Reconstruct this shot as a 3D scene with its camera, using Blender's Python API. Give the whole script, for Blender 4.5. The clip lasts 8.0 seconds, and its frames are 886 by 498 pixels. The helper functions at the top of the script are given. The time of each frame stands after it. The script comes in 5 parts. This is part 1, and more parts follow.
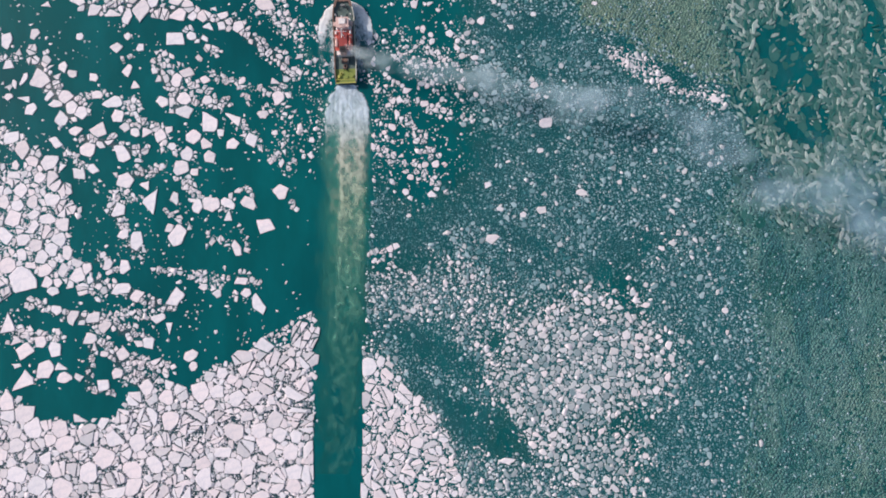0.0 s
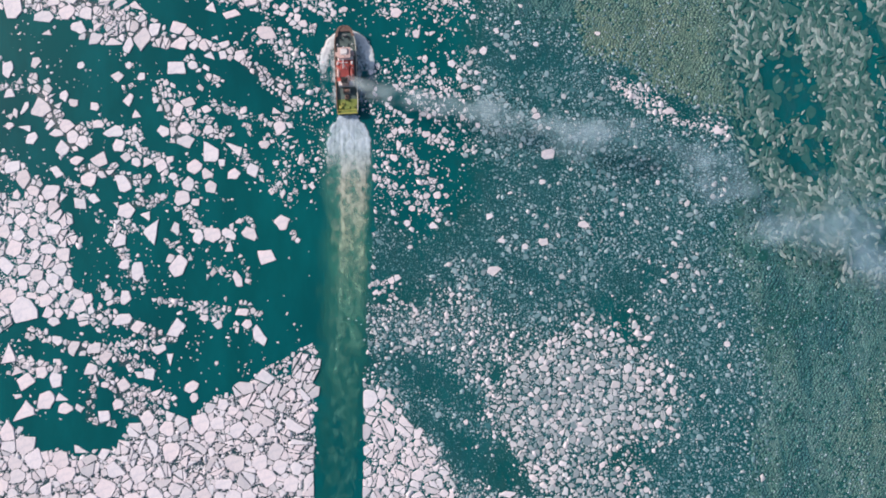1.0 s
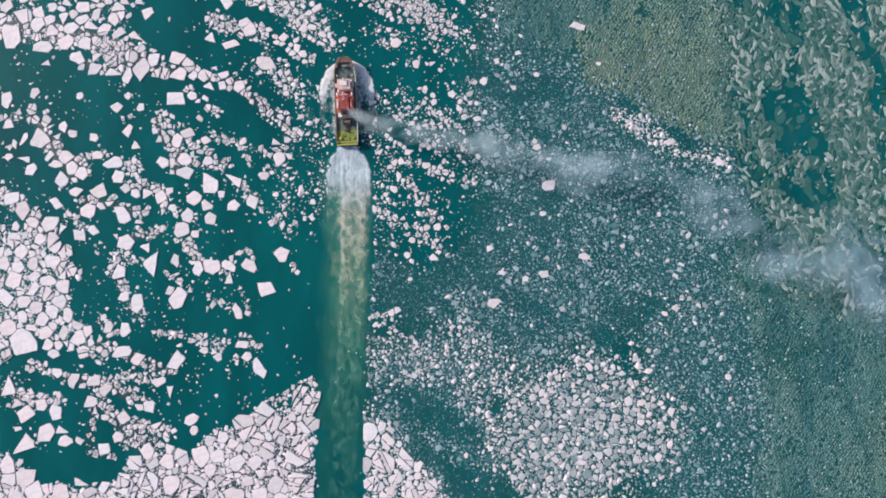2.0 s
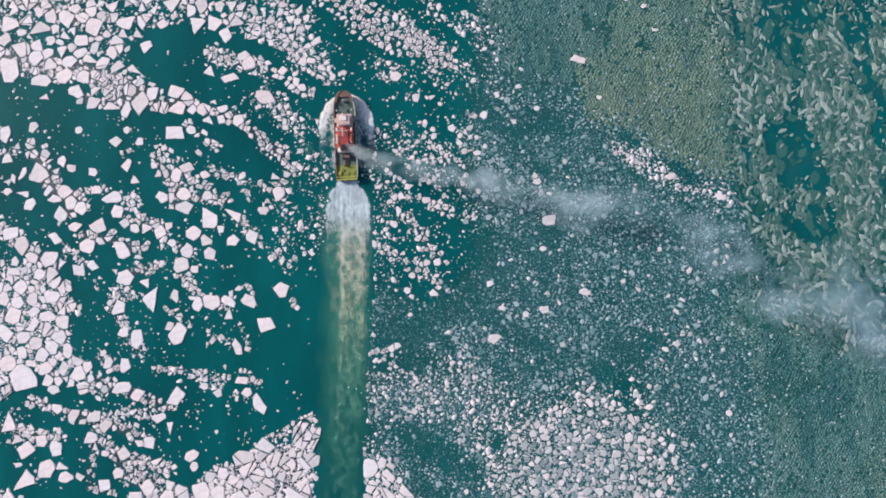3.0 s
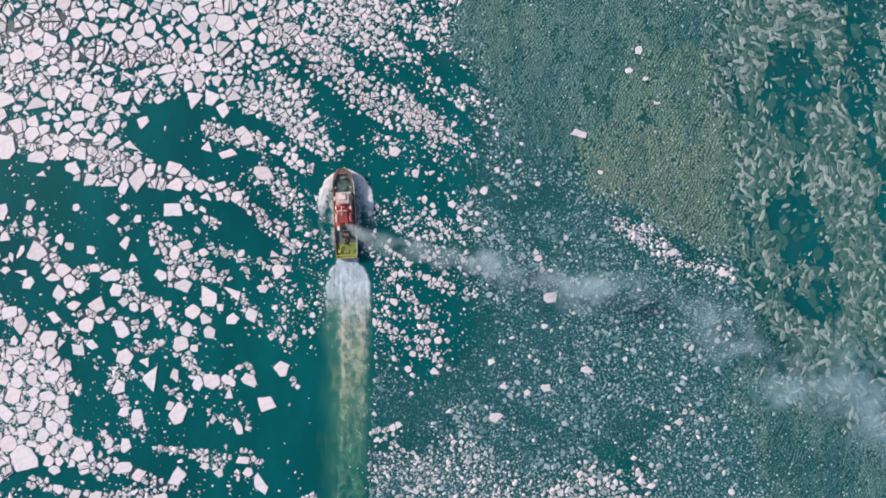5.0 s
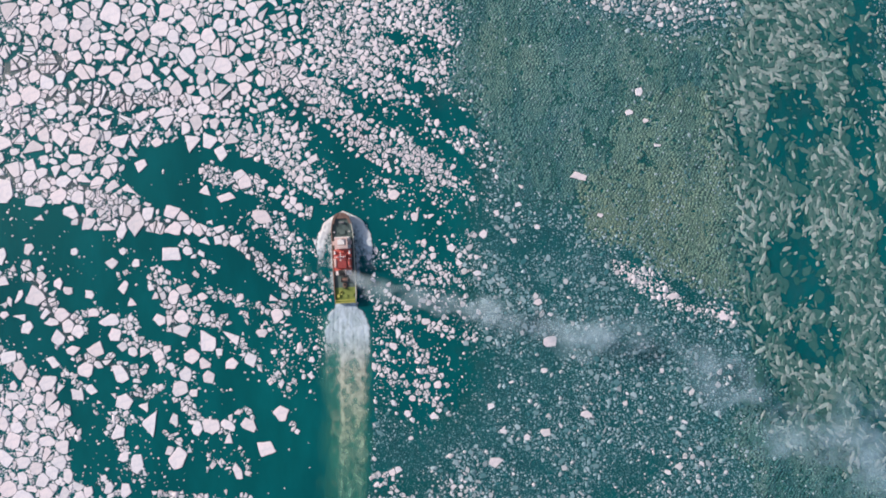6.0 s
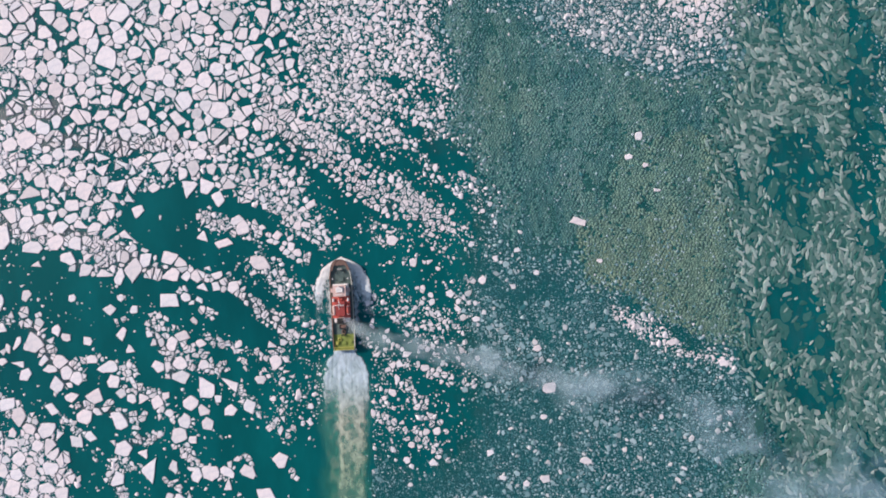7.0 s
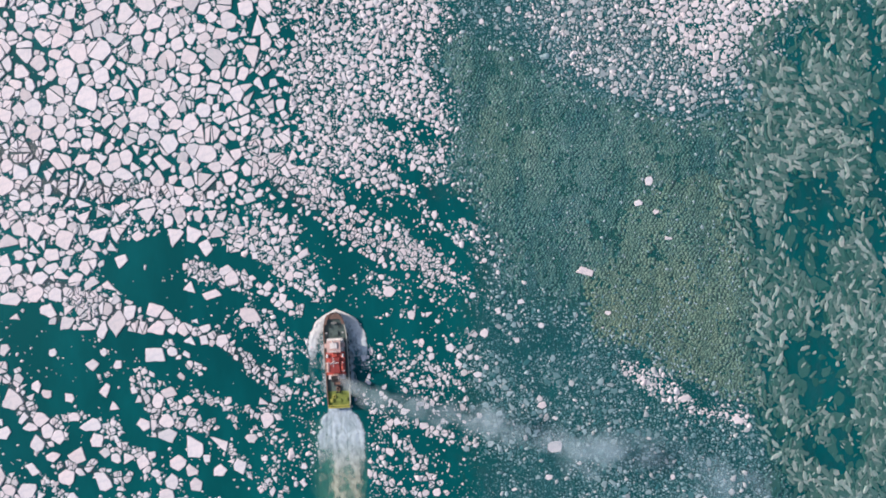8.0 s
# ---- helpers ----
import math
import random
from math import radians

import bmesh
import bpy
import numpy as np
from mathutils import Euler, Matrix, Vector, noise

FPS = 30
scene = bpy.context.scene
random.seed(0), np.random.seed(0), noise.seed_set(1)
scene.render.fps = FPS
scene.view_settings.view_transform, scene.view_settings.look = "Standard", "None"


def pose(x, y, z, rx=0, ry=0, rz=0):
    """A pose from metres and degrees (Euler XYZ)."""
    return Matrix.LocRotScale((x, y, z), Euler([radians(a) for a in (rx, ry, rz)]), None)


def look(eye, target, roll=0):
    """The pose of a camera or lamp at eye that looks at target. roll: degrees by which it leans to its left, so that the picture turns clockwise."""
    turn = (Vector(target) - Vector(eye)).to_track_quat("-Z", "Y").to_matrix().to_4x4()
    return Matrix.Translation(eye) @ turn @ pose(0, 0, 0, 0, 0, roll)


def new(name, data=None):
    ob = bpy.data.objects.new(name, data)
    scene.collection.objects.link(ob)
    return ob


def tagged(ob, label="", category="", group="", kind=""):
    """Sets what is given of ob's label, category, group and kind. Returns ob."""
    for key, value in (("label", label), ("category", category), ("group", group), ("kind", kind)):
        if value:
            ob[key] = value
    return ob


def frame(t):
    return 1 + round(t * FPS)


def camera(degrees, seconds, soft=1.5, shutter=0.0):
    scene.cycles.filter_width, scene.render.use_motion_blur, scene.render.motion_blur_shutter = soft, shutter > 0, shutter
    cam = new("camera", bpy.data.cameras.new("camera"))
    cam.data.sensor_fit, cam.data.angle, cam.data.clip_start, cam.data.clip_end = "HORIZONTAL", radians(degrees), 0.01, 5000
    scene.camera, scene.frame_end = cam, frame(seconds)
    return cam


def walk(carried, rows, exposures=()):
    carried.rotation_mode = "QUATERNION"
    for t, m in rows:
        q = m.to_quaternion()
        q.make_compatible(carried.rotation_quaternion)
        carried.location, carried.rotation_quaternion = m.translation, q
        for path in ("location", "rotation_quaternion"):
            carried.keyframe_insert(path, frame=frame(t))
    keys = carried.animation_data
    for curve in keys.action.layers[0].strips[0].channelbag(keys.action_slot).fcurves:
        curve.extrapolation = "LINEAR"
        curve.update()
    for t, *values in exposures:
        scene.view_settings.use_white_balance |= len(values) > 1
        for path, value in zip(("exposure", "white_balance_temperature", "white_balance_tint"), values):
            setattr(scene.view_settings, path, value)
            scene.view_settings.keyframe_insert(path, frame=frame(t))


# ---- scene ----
# A small icebreaker working through drifting sea ice, seen from high above.
from collections import defaultdict

# ---- camera ----
cam = camera(80.0, 8.0, soft=1.8)
# seconds, x, y, z, and the turn from looking straight down with north up
PATH = [
    (0, 0.000, 0.000, 233.584, 4.081, 0.496, 0.000),
    (0.5, -0.208, 7.350, 233.944, 3.940, 0.533, 0.150),
    (1, -0.175, 15.073, 234.001, 3.841, 0.596, 0.217),
    (1.5, -0.039, 22.334, 234.113, 3.755, 0.653, 0.221),
    (3, 0.342, 47.135, 234.611, 3.313, 0.778, 0.150),
    (3.5, 0.356, 55.578, 234.752, 3.200, 0.800, 0.102),
    (4, 0.427, 65.122, 234.873, 3.025, 0.834, 0.039),
    (4.5, 0.333, 74.482, 235.032, 2.823, 0.850, -0.058),
    (6, 1.227, 105.728, 235.061, 2.193, 0.967, -0.329),
    (6.5, 1.744, 116.661, 234.965, 1.906, 1.019, -0.424),
    (7, 2.207, 128.549, 234.791, 1.601, 1.034, -0.510),
    (7.5, 2.576, 139.495, 234.691, 1.428, 1.058, -0.588),
    (7.6, 2.498, 142.141, 232.440, 1.357, 1.046, -0.599),
    (7.7, 2.420, 144.787, 230.189, 1.286, 1.034, -0.610),
    (7.8, 2.341, 147.433, 227.938, 1.215, 1.022, -0.621),
    (7.9, 2.263, 150.078, 225.687, 1.144, 1.010, -0.632),
    (8, 2.185, 152.724, 223.436, 1.073, 0.997, -0.644),
]
walk(cam, [(t, pose(x, y, z, rx, ry, rz)) for t, x, y, z, rx, ry, rz in PATH], [(0, 0.44), (8, 0.44)])

# ---- sky and sun ----
SUN_HEIGHT, SUN_FROM = 30, 290  # degrees above the horizon; compass direction (north is +y)
sky_world = bpy.data.worlds.new("sky")
scene.world = sky_world
sky_world.use_nodes = True
wn = sky_world.node_tree
sky = wn.nodes.new("ShaderNodeTexSky")
sky.sky_type, sky.sun_disc = "NISHITA", False
sky.sun_elevation, sky.sun_rotation = radians(SUN_HEIGHT), radians(SUN_FROM)
sky.air_density, sky.dust_density = 1.0, 2.0
wn.links.new(sky.outputs[0], wn.nodes["Background"].inputs[0])
wn.nodes["Background"].inputs[1].default_value = 0.11
sun = new("sun", bpy.data.lights.new("sun", "SUN"))
sun.data.energy, sun.data.angle, sun.data.color = 3.1, radians(1.5), (1.0, 0.89, 0.84)
az, el = radians(SUN_FROM), radians(SUN_HEIGHT)
sun.matrix_world = look((900 * math.sin(az) * math.cos(el), 900 * math.cos(az) * math.cos(el), 900 * math.sin(el)), (0, 0, 0))


# ---- materials ----
class Nodes:
    """A short way to write node materials."""

    def __init__(self, name, rough=0.6, metal=0.0, spec=0.5):
        self.mat = bpy.data.materials.new(name)
        self.mat.use_nodes = True
        self.tree = self.mat.node_tree
        self.bsdf = self.tree.nodes["Principled BSDF"]
        self.out = self.tree.nodes["Material Output"]
        self.bsdf.inputs["Roughness"].default_value = rough
        self.bsdf.inputs["Metallic"].default_value = metal
        self.bsdf.inputs["Specular IOR Level"].default_value = spec
        self.coord = self.add("ShaderNodeTexCoord").outputs["Object"]

    def add(self, kind):
        return self.tree.nodes.new(kind)

    def link(self, a, b):
        self.tree.links.new(a, b)

    def noise(self, scale, detail=4.0, rough=0.55, stretch=None, vector=None, distort=0.0):
        n = self.add("ShaderNodeTexNoise")
        n.inputs["Scale"].default_value, n.inputs["Detail"].default_value = scale, detail
        n.inputs["Roughness"].default_value, n.inputs["Distortion"].default_value = rough, distort
        v = vector or self.coord
        if stretch:
            m = self.add("ShaderNodeMapping")
            m.inputs["Scale"].default_value, m.inputs["Rotation"].default_value = stretch[:3], (0, 0, radians(stretch[3] if len(stretch) > 3 else 0))
            self.link(v, m.inputs["Vector"])
            v = m.outputs[0]
        self.link(v, n.inputs["Vector"])
        return n.outputs["Fac"]

    def ramp(self, fac, *stops):
        r = self.add("ShaderNodeValToRGB")
        els = r.color_ramp.elements
        while len(els) < len(stops):
            els.new(0.5)
        for e, (at, c) in zip(els, stops):
            e.position = at
            e.color = (*c, 1) if isinstance(c, tuple) else (c, c, c, 1)
        self.link(fac, r.inputs[0])
        return r.outputs[0]

    def mix(self, fac, a, b, how="MIX"):
        m = self.add("ShaderNodeMix")
        m.data_type, m.blend_type = "RGBA", how
        for socket, v in ((m.inputs[0], fac), (m.inputs[6], a), (m.inputs[7], b)):
            if hasattr(v, "is_output"):
                self.link(v, socket)
            elif isinstance(v, tuple):
                socket.default_value = (*v, 1)
            else:
                socket.default_value = v
        return m.outputs[2]

    def math(self, how, a, b=0.0, clamp=False):
        m = self.add("ShaderNodeMath")
        m.operation, m.use_clamp = how, clamp
        for socket, v in zip(m.inputs, (a, b)):
            if hasattr(v, "is_output"):
                self.link(v, socket)
            else:
                socket.default_value = v
        return m.outputs[0]

    def colour(self, c):
        if hasattr(c, "is_output"):
            self.link(c, self.bsdf.inputs["Base Color"])
        else:
            self.bsdf.inputs["Base Color"].default_value = (*c, 1)
        return self

    def bump(self, height, strength=0.4, distance=0.1):
        b = self.add("ShaderNodeBump")
        b.inputs["Strength"].default_value, b.inputs["Distance"].default_value = strength, distance
        self.link(height, b.inputs["Height"])
        self.link(b.outputs[0], self.bsdf.inputs["Normal"])
        return self

    def island(self):
        return self.add("ShaderNodeNewGeometry").outputs["Random Per Island"]

    def each(self):
        return self.add("ShaderNodeObjectInfo").outputs["Random"]


def ice_material(name, low, high, tint, rough=0.75, per_object=False, relief=0.35, knee=(0.35, 0.67), drift=None, flow=None):
    """Ice from a dull to a clean tone, piece by piece, with snow patches and wet stains."""
    n = Nodes(name, rough, 0, 0.3)
    piece = n.each() if per_object else n.island()
    base = n.ramp(piece, (0.0, low), (knee[0], tuple(a + knee[1] * (b - a) for a, b in zip(low, high))), (1.0, high))
    if drift:
        base = n.mix(n.ramp(n.noise(0.014, 3), (0.42, 0.0), (0.60, 1.0)), base, n.mix(1.0, base, drift, "MULTIPLY"))
    if flow:
        base = n.mix(1.0, base, n.ramp(n.noise(0.05, 5, 0.6, (1.5, 0.45, 1, 12), distort=1.2), (0.38, flow[0]), (0.5, (1, 1, 1)), (0.62, flow[1])), "MULTIPLY")
    shift = n.math("FRACT", n.math("MULTIPLY", piece, 17.3))
    base = n.mix(1.0, base, n.ramp(shift, (0.0, (0.95, 0.985, 1.0)), (0.5, (1.0, 0.99, 0.99)), (1.0, (1.0, 0.955, 0.95))), "MULTIPLY")
    stains = n.ramp(n.noise(0.45, 7, 0.68), (0.38, tint), (0.56, (1, 1, 1)))
    grain = n.ramp(n.noise(5.0, 3), (0.3, 0.9), (0.7, 1.04))
    n.colour(n.mix(1.0, n.mix(0.8, base, stains, "MULTIPLY"), grain, "MULTIPLY"))
    n.bump(n.noise(1.6, 5), relief, 0.25)
    return n.mat


def water_material():
    n = Nodes("sea_water", 0.12, 0, 0.12)
    deep = n.ramp(n.noise(0.012, 4), (0.3, (0.001, 0.078, 0.087)), (0.7, (0.0015, 0.100, 0.103)))
    streak = n.ramp(n.noise(0.06, 5, 0.6, (1, 0.35, 1, 30)), (0.42, 0.86), (0.68, 1.14))
    n.colour(n.mix(1.0, deep, streak, "MULTIPLY"))
    n.bump(n.noise(1.1, 4, 0.6, (1, 0.6, 1, 20)), 0.15, 0.12)
    return n.mat


WATER = water_material()
FLOE_ICE = ice_material("floe_ice", (0.68, 0.625, 0.638), (0.835, 0.757, 0.775), (0.80, 0.83, 0.87), per_object=True)
WHITE_ICE = ice_material("white_ice", (0.59, 0.55, 0.565), (0.825, 0.75, 0.768), (0.84, 0.87, 0.89))
PALE_ICE = ice_material("pale_brash_ice", (0.20, 0.27, 0.29), (0.72, 0.68, 0.69), (0.80, 0.86, 0.88), knee=(0.5, 0.5))
GREY_ICE = ice_material("grey_ice", (0.022, 0.142, 0.158), (0.42, 0.52, 0.555), (0.74, 0.82, 0.84), knee=(0.55, 0.40))
GREEN_ICE = ice_material("green_slush_ice", (0.034, 0.134, 0.130), (0.074, 0.184, 0.176), (0.74, 0.86, 0.88), 0.6, False, 0.09, drift=(1.25, 1.03, 0.92), flow=((0.42, 0.72, 0.82), (1.45, 1.18, 1.2)))
OLIVE_ICE = ice_material("olive_slush_ice", (0.088, 0.162, 0.126), (0.140, 0.220, 0.168), (0.74, 0.84, 0.84), 0.6, False, 0.09, drift=(0.80, 0.97, 1.08), flow=((0.70, 0.84, 0.88), (1.25, 1.12, 1.06)))
DUST_ICE = ice_material("ice_dust", (0.02, 0.135, 0.15), (0.20, 0.325, 0.35), (0.74, 0.82, 0.84), 0.6, False, 0.2, knee=(0.6, 0.4))
PLATE_ICE = ice_material("thin_plate_ice", (0.010, 0.102, 0.090), (0.39, 0.44, 0.415), (0.52, 0.78, 0.75), 0.5, False, 0.3, (0.6, 0.28))

SHEET_ICE = ice_material("dark_thin_ice", (0.008, 0.090, 0.080), (0.050, 0.150, 0.136), (0.7, 0.85, 0.82), 0.45, True, 0.15)


def plain(name, c, rough=0.5, metal=0.0, wear=(0.75, 1.1), grain=2.0, bump=0.0):
    """Painted or bare surface with worn and dirty patches."""
    n = Nodes(name, rough, metal)
    dirt = n.mix(0.5, n.ramp(n.noise(grain, 5), (0.3, wear[0]), (0.7, wear[1])), n.ramp(n.noise(grain * 9, 3), (0.3, wear[0]), (0.7, wear[1])))
    n.colour(n.mix(1.0, c, dirt, "MULTIPLY"))
    if bump:
        n.bump(n.noise(grain * 9, 3), bump, 0.02)
    return n.mat


# ---- mesh helpers ----
def add_mesh(name, verts, faces, material, parent=None, smooth=False):
    me = bpy.data.meshes.new(name)
    me.from_pydata(verts, [], faces)
    me.materials.append(material)
    if smooth:
        me.polygons.foreach_set("use_smooth", [True] * len(me.polygons))
    me.update()
    ob = new(name, me)
    ob.parent = parent
    return ob


def part(name, bm, material, parent, label=""):
    me = bpy.data.meshes.new(name)
    bmesh.ops.recalc_face_normals(bm, faces=bm.faces)
    bm.to_mesh(me)
    bm.free()
    me.materials.append(material)
    ob = new(name, me)
    ob.parent = parent
    return tagged(ob, label) if label else ob


# ---- the sea ----
def sea():
    """One sheet to the horizon, finer near the middle."""
    ticks = [-4500, -2200, -1000, -500, *range(-320, 321, 40), 500, 1000, 2200, 4500]
    n = len(ticks)
    verts = [(x, y + 80, 0) for y in ticks for x in ticks]
    faces = [(j * n + i, j * n + i + 1, (j + 1) * n + i + 1, (j + 1) * n + i) for j in range(n - 1) for i in range(n - 1)]
    return tagged(add_mesh("water", verts, faces, WATER), "dark teal cold sea water between the ice", "sea water", kind="structure")


sea()

# ---- plan of the ice ----
# name, kind of ice, cover and greatest radius of floes, cover and radius of small ice, softness of the edge, outline
ZONES = [
    ("open_west", "white", .02, 1.3, .045, .62, 1, [(-229, 149), (-61, 148), (-57, -33), (-216, -52)]),
    ("drizzle", "white", .10, 1.4, .28, .62, 3, [(-84, 153), (-8, 153), (15, 65), (-6, 19), (-33, 22), (-39, 92), (-59, 58), (-79, 45)]),
    ("north_drift", "white", .6, 3.2, .3, .72, 2, [(-214, 201), (-143, 205), (-104, 187), (-77, 177), (-77, 156), (-111, 163), (-133, 168), (-155, 144), (-172, 140), (-214, 152)]),
    ("north_drift_edge", "white", .5, 2.0, .42, .62, 2, [(-104, 187), (-75, 182), (-55, 163), (-46, 129), (-75, 129), (-87, 156)]),
    ("far_pack", "white", .74, 3.8, .5, .58, 2, [(-215, 283), (-89, 280), (-77, 233), (-82, 185), (-104, 185), (-143, 205), (-214, 196)]),
    ("far_pack_edge", "white", .62, 2.6, .45, .9, 3, [(-94, 280), (-77, 280), (-60, 192), (-55, 167), (-84, 185)]),
    ("far_brash", "white", .55, 1.6, .74, .66, 3, [(-74, 284), (4, 283), (2, 184), (21, 150), (-22, 138), (-46, 177), (-65, 184)]),
    ("far_brash_tail", "white", .3, 1.5, .42, .66, 6, [(-65, 184), (17, 183), (26, 138), (-8, 129), (-36, 148)]),
    ("speckle", "grey", .16, 1.5, .65, .6, 6, [(2, 148), (57, 147), (85, 45), (97, 7), (27, -3), (2, 7), (-23, 19), (15, 63)]),
    ("far_brash_rim", "white", .45, 1.6, .64, .6, 4, [(-61, 222), (1, 221), (2, 161), (16, 130), (-4, 140), (-30, 161), (-50, 179)]),
    ("north_fill", "grey", .12, 1.4, .8, .66, 4, [(1, 285), (208, 281), (205, 188), (26, 190), (3, 215)]),
    ("slush_north", "green", .02, 1.1, .96, .66, 6, [(3, 254), (27, 248), (53, 236), (82, 218), (110, 218), (145, 201), (148, 127), (120, 109), (71, 128), (26, 138), (17, 167), (2, 184)]),
    ("slush_mid", "olive", .02, 1.1, .97, .66, 6, [(57, 153), (129, 152), (135, 99), (127, 78), (94, 89), (69, 107), (54, 115)]),
    ("slush_band", "grey", .14, 1.4, .72, .58, 6, [(54, 115), (94, 89), (132, 81), (143, 45), (134, 7), (94, 12), (55, 52)]),
    ("olive_strip", "olive", .02, 1.1, .97, .66, 8, [(83, 178), (116, 183), (134, 106), (133, 89), (111, 96), (89, 122), (75, 152)]),
    ("bright_line", "white", .4, 1.5, .85, .58, 1, [(69, 110), (89, 106), (104, 91), (126, 87), (124, 81), (102, 87), (81, 98)]),
    ("pack_north", "pale", .35, 1.4, .97, .65, 6, [(18, 283), (203, 279), (202, 245), (153, 246), (129, 230), (108, 217), (82, 218), (53, 235)]),
    ("pack_north_core", "white", .7, 1.9, .9, .66, 4, [(80, 284), (165, 283), (160, 258), (148, 248), (129, 240), (112, 232), (98, 240), (88, 256)]),
    ("east_base", "green", .0, 1, .93, .66, 6, [(129, 65), (229, 65), (216, -122), (107, -122), (124, -47)]),
    ("plates_east", "leaf", .0, 1, .8, 1.7, 6, [(130, 163), (215, 163), (206, 22), (172, 22), (150, 45), (134, 83)]),
    ("plates_northeast", "leaf", .0, 1, .78, 1.5, 7, [(129, 234), (198, 269), (192, 48), (143, 108), (124, 182), (129, 213)]),
    ("plates_gap", "leaf", .0, 1, .3, 1.5, 4, [(129, 147), (135, 147), (153, 45), (159, 22), (151, 27), (132, 78)]),
    ("plates_south", "green", .04, 1.1, .93, .66, 9, [(134, 22), (172, 27), (189, -23), (207, -47), (203, -108), (110, -108), (132, -47)]),
    ("slush_southeast", "grey", .05, 1.3, .68, .6, 6, [(84, 17), (137, 17), (134, -47), (122, -108), (69, -108), (88, -47)]),
    ("brash_oval", "pale", .72, 1.9, .95, .6, 9, [(9, -15), (32, 2), (67, 4), (91, -13), (93, -42), (70, -69), (36, -71), (14, -57)]),
    ("brash_oval_skirt", "pale", .4, 1.5, .84, .6, 6, [(-36, 17), (9, 9), (27, 2), (9, -23), (17, -62), (45, -109), (-3, -109), (-33, -13)]),
    ("dark_lead", "grey", .03, 1.3, .5, .66, 3, [(-25, -8), (-8, -8), (14, -62), (2, -64), (-25, -33)]),
    ("dark_lead_north", "grey", .08, 1.3, .5, .66, 3, [(-38, 45), (-13, 37), (-8, 19), (-33, 19)]),
    ("brash_south", "pale", .4, 1.7, .75, .7, 6, [(14, -66), (77, -64), (72, -108), (7, -109)]),
    ("south_pack_east", "white", .75, 3.0, .95, .56, 2, [(-38, -28), (-25, -35), (-1, -62), (14, -109), (-39, -109)]),
    ("west_pack", "white", .80, 3.6, .75, .56, 1, [(-226, 61), (-187, 55), (-170, 45), (-170, 17), (-158, 7), (-161, -1), (-184, 7), (-194, -3), (-221, -6)]),
    ("south_pack", "white", .98, 4.4, .97, .56, 1, [(-219, -45), (-189, -47), (-178, -58), (-156, -60), (-142, -58), (-138, -45), (-122, -43), (-112, -45), (-105, -36), (-90, -31), (-72, -26), (-58, -13), (-56, -114), (-214, -114)]),
]
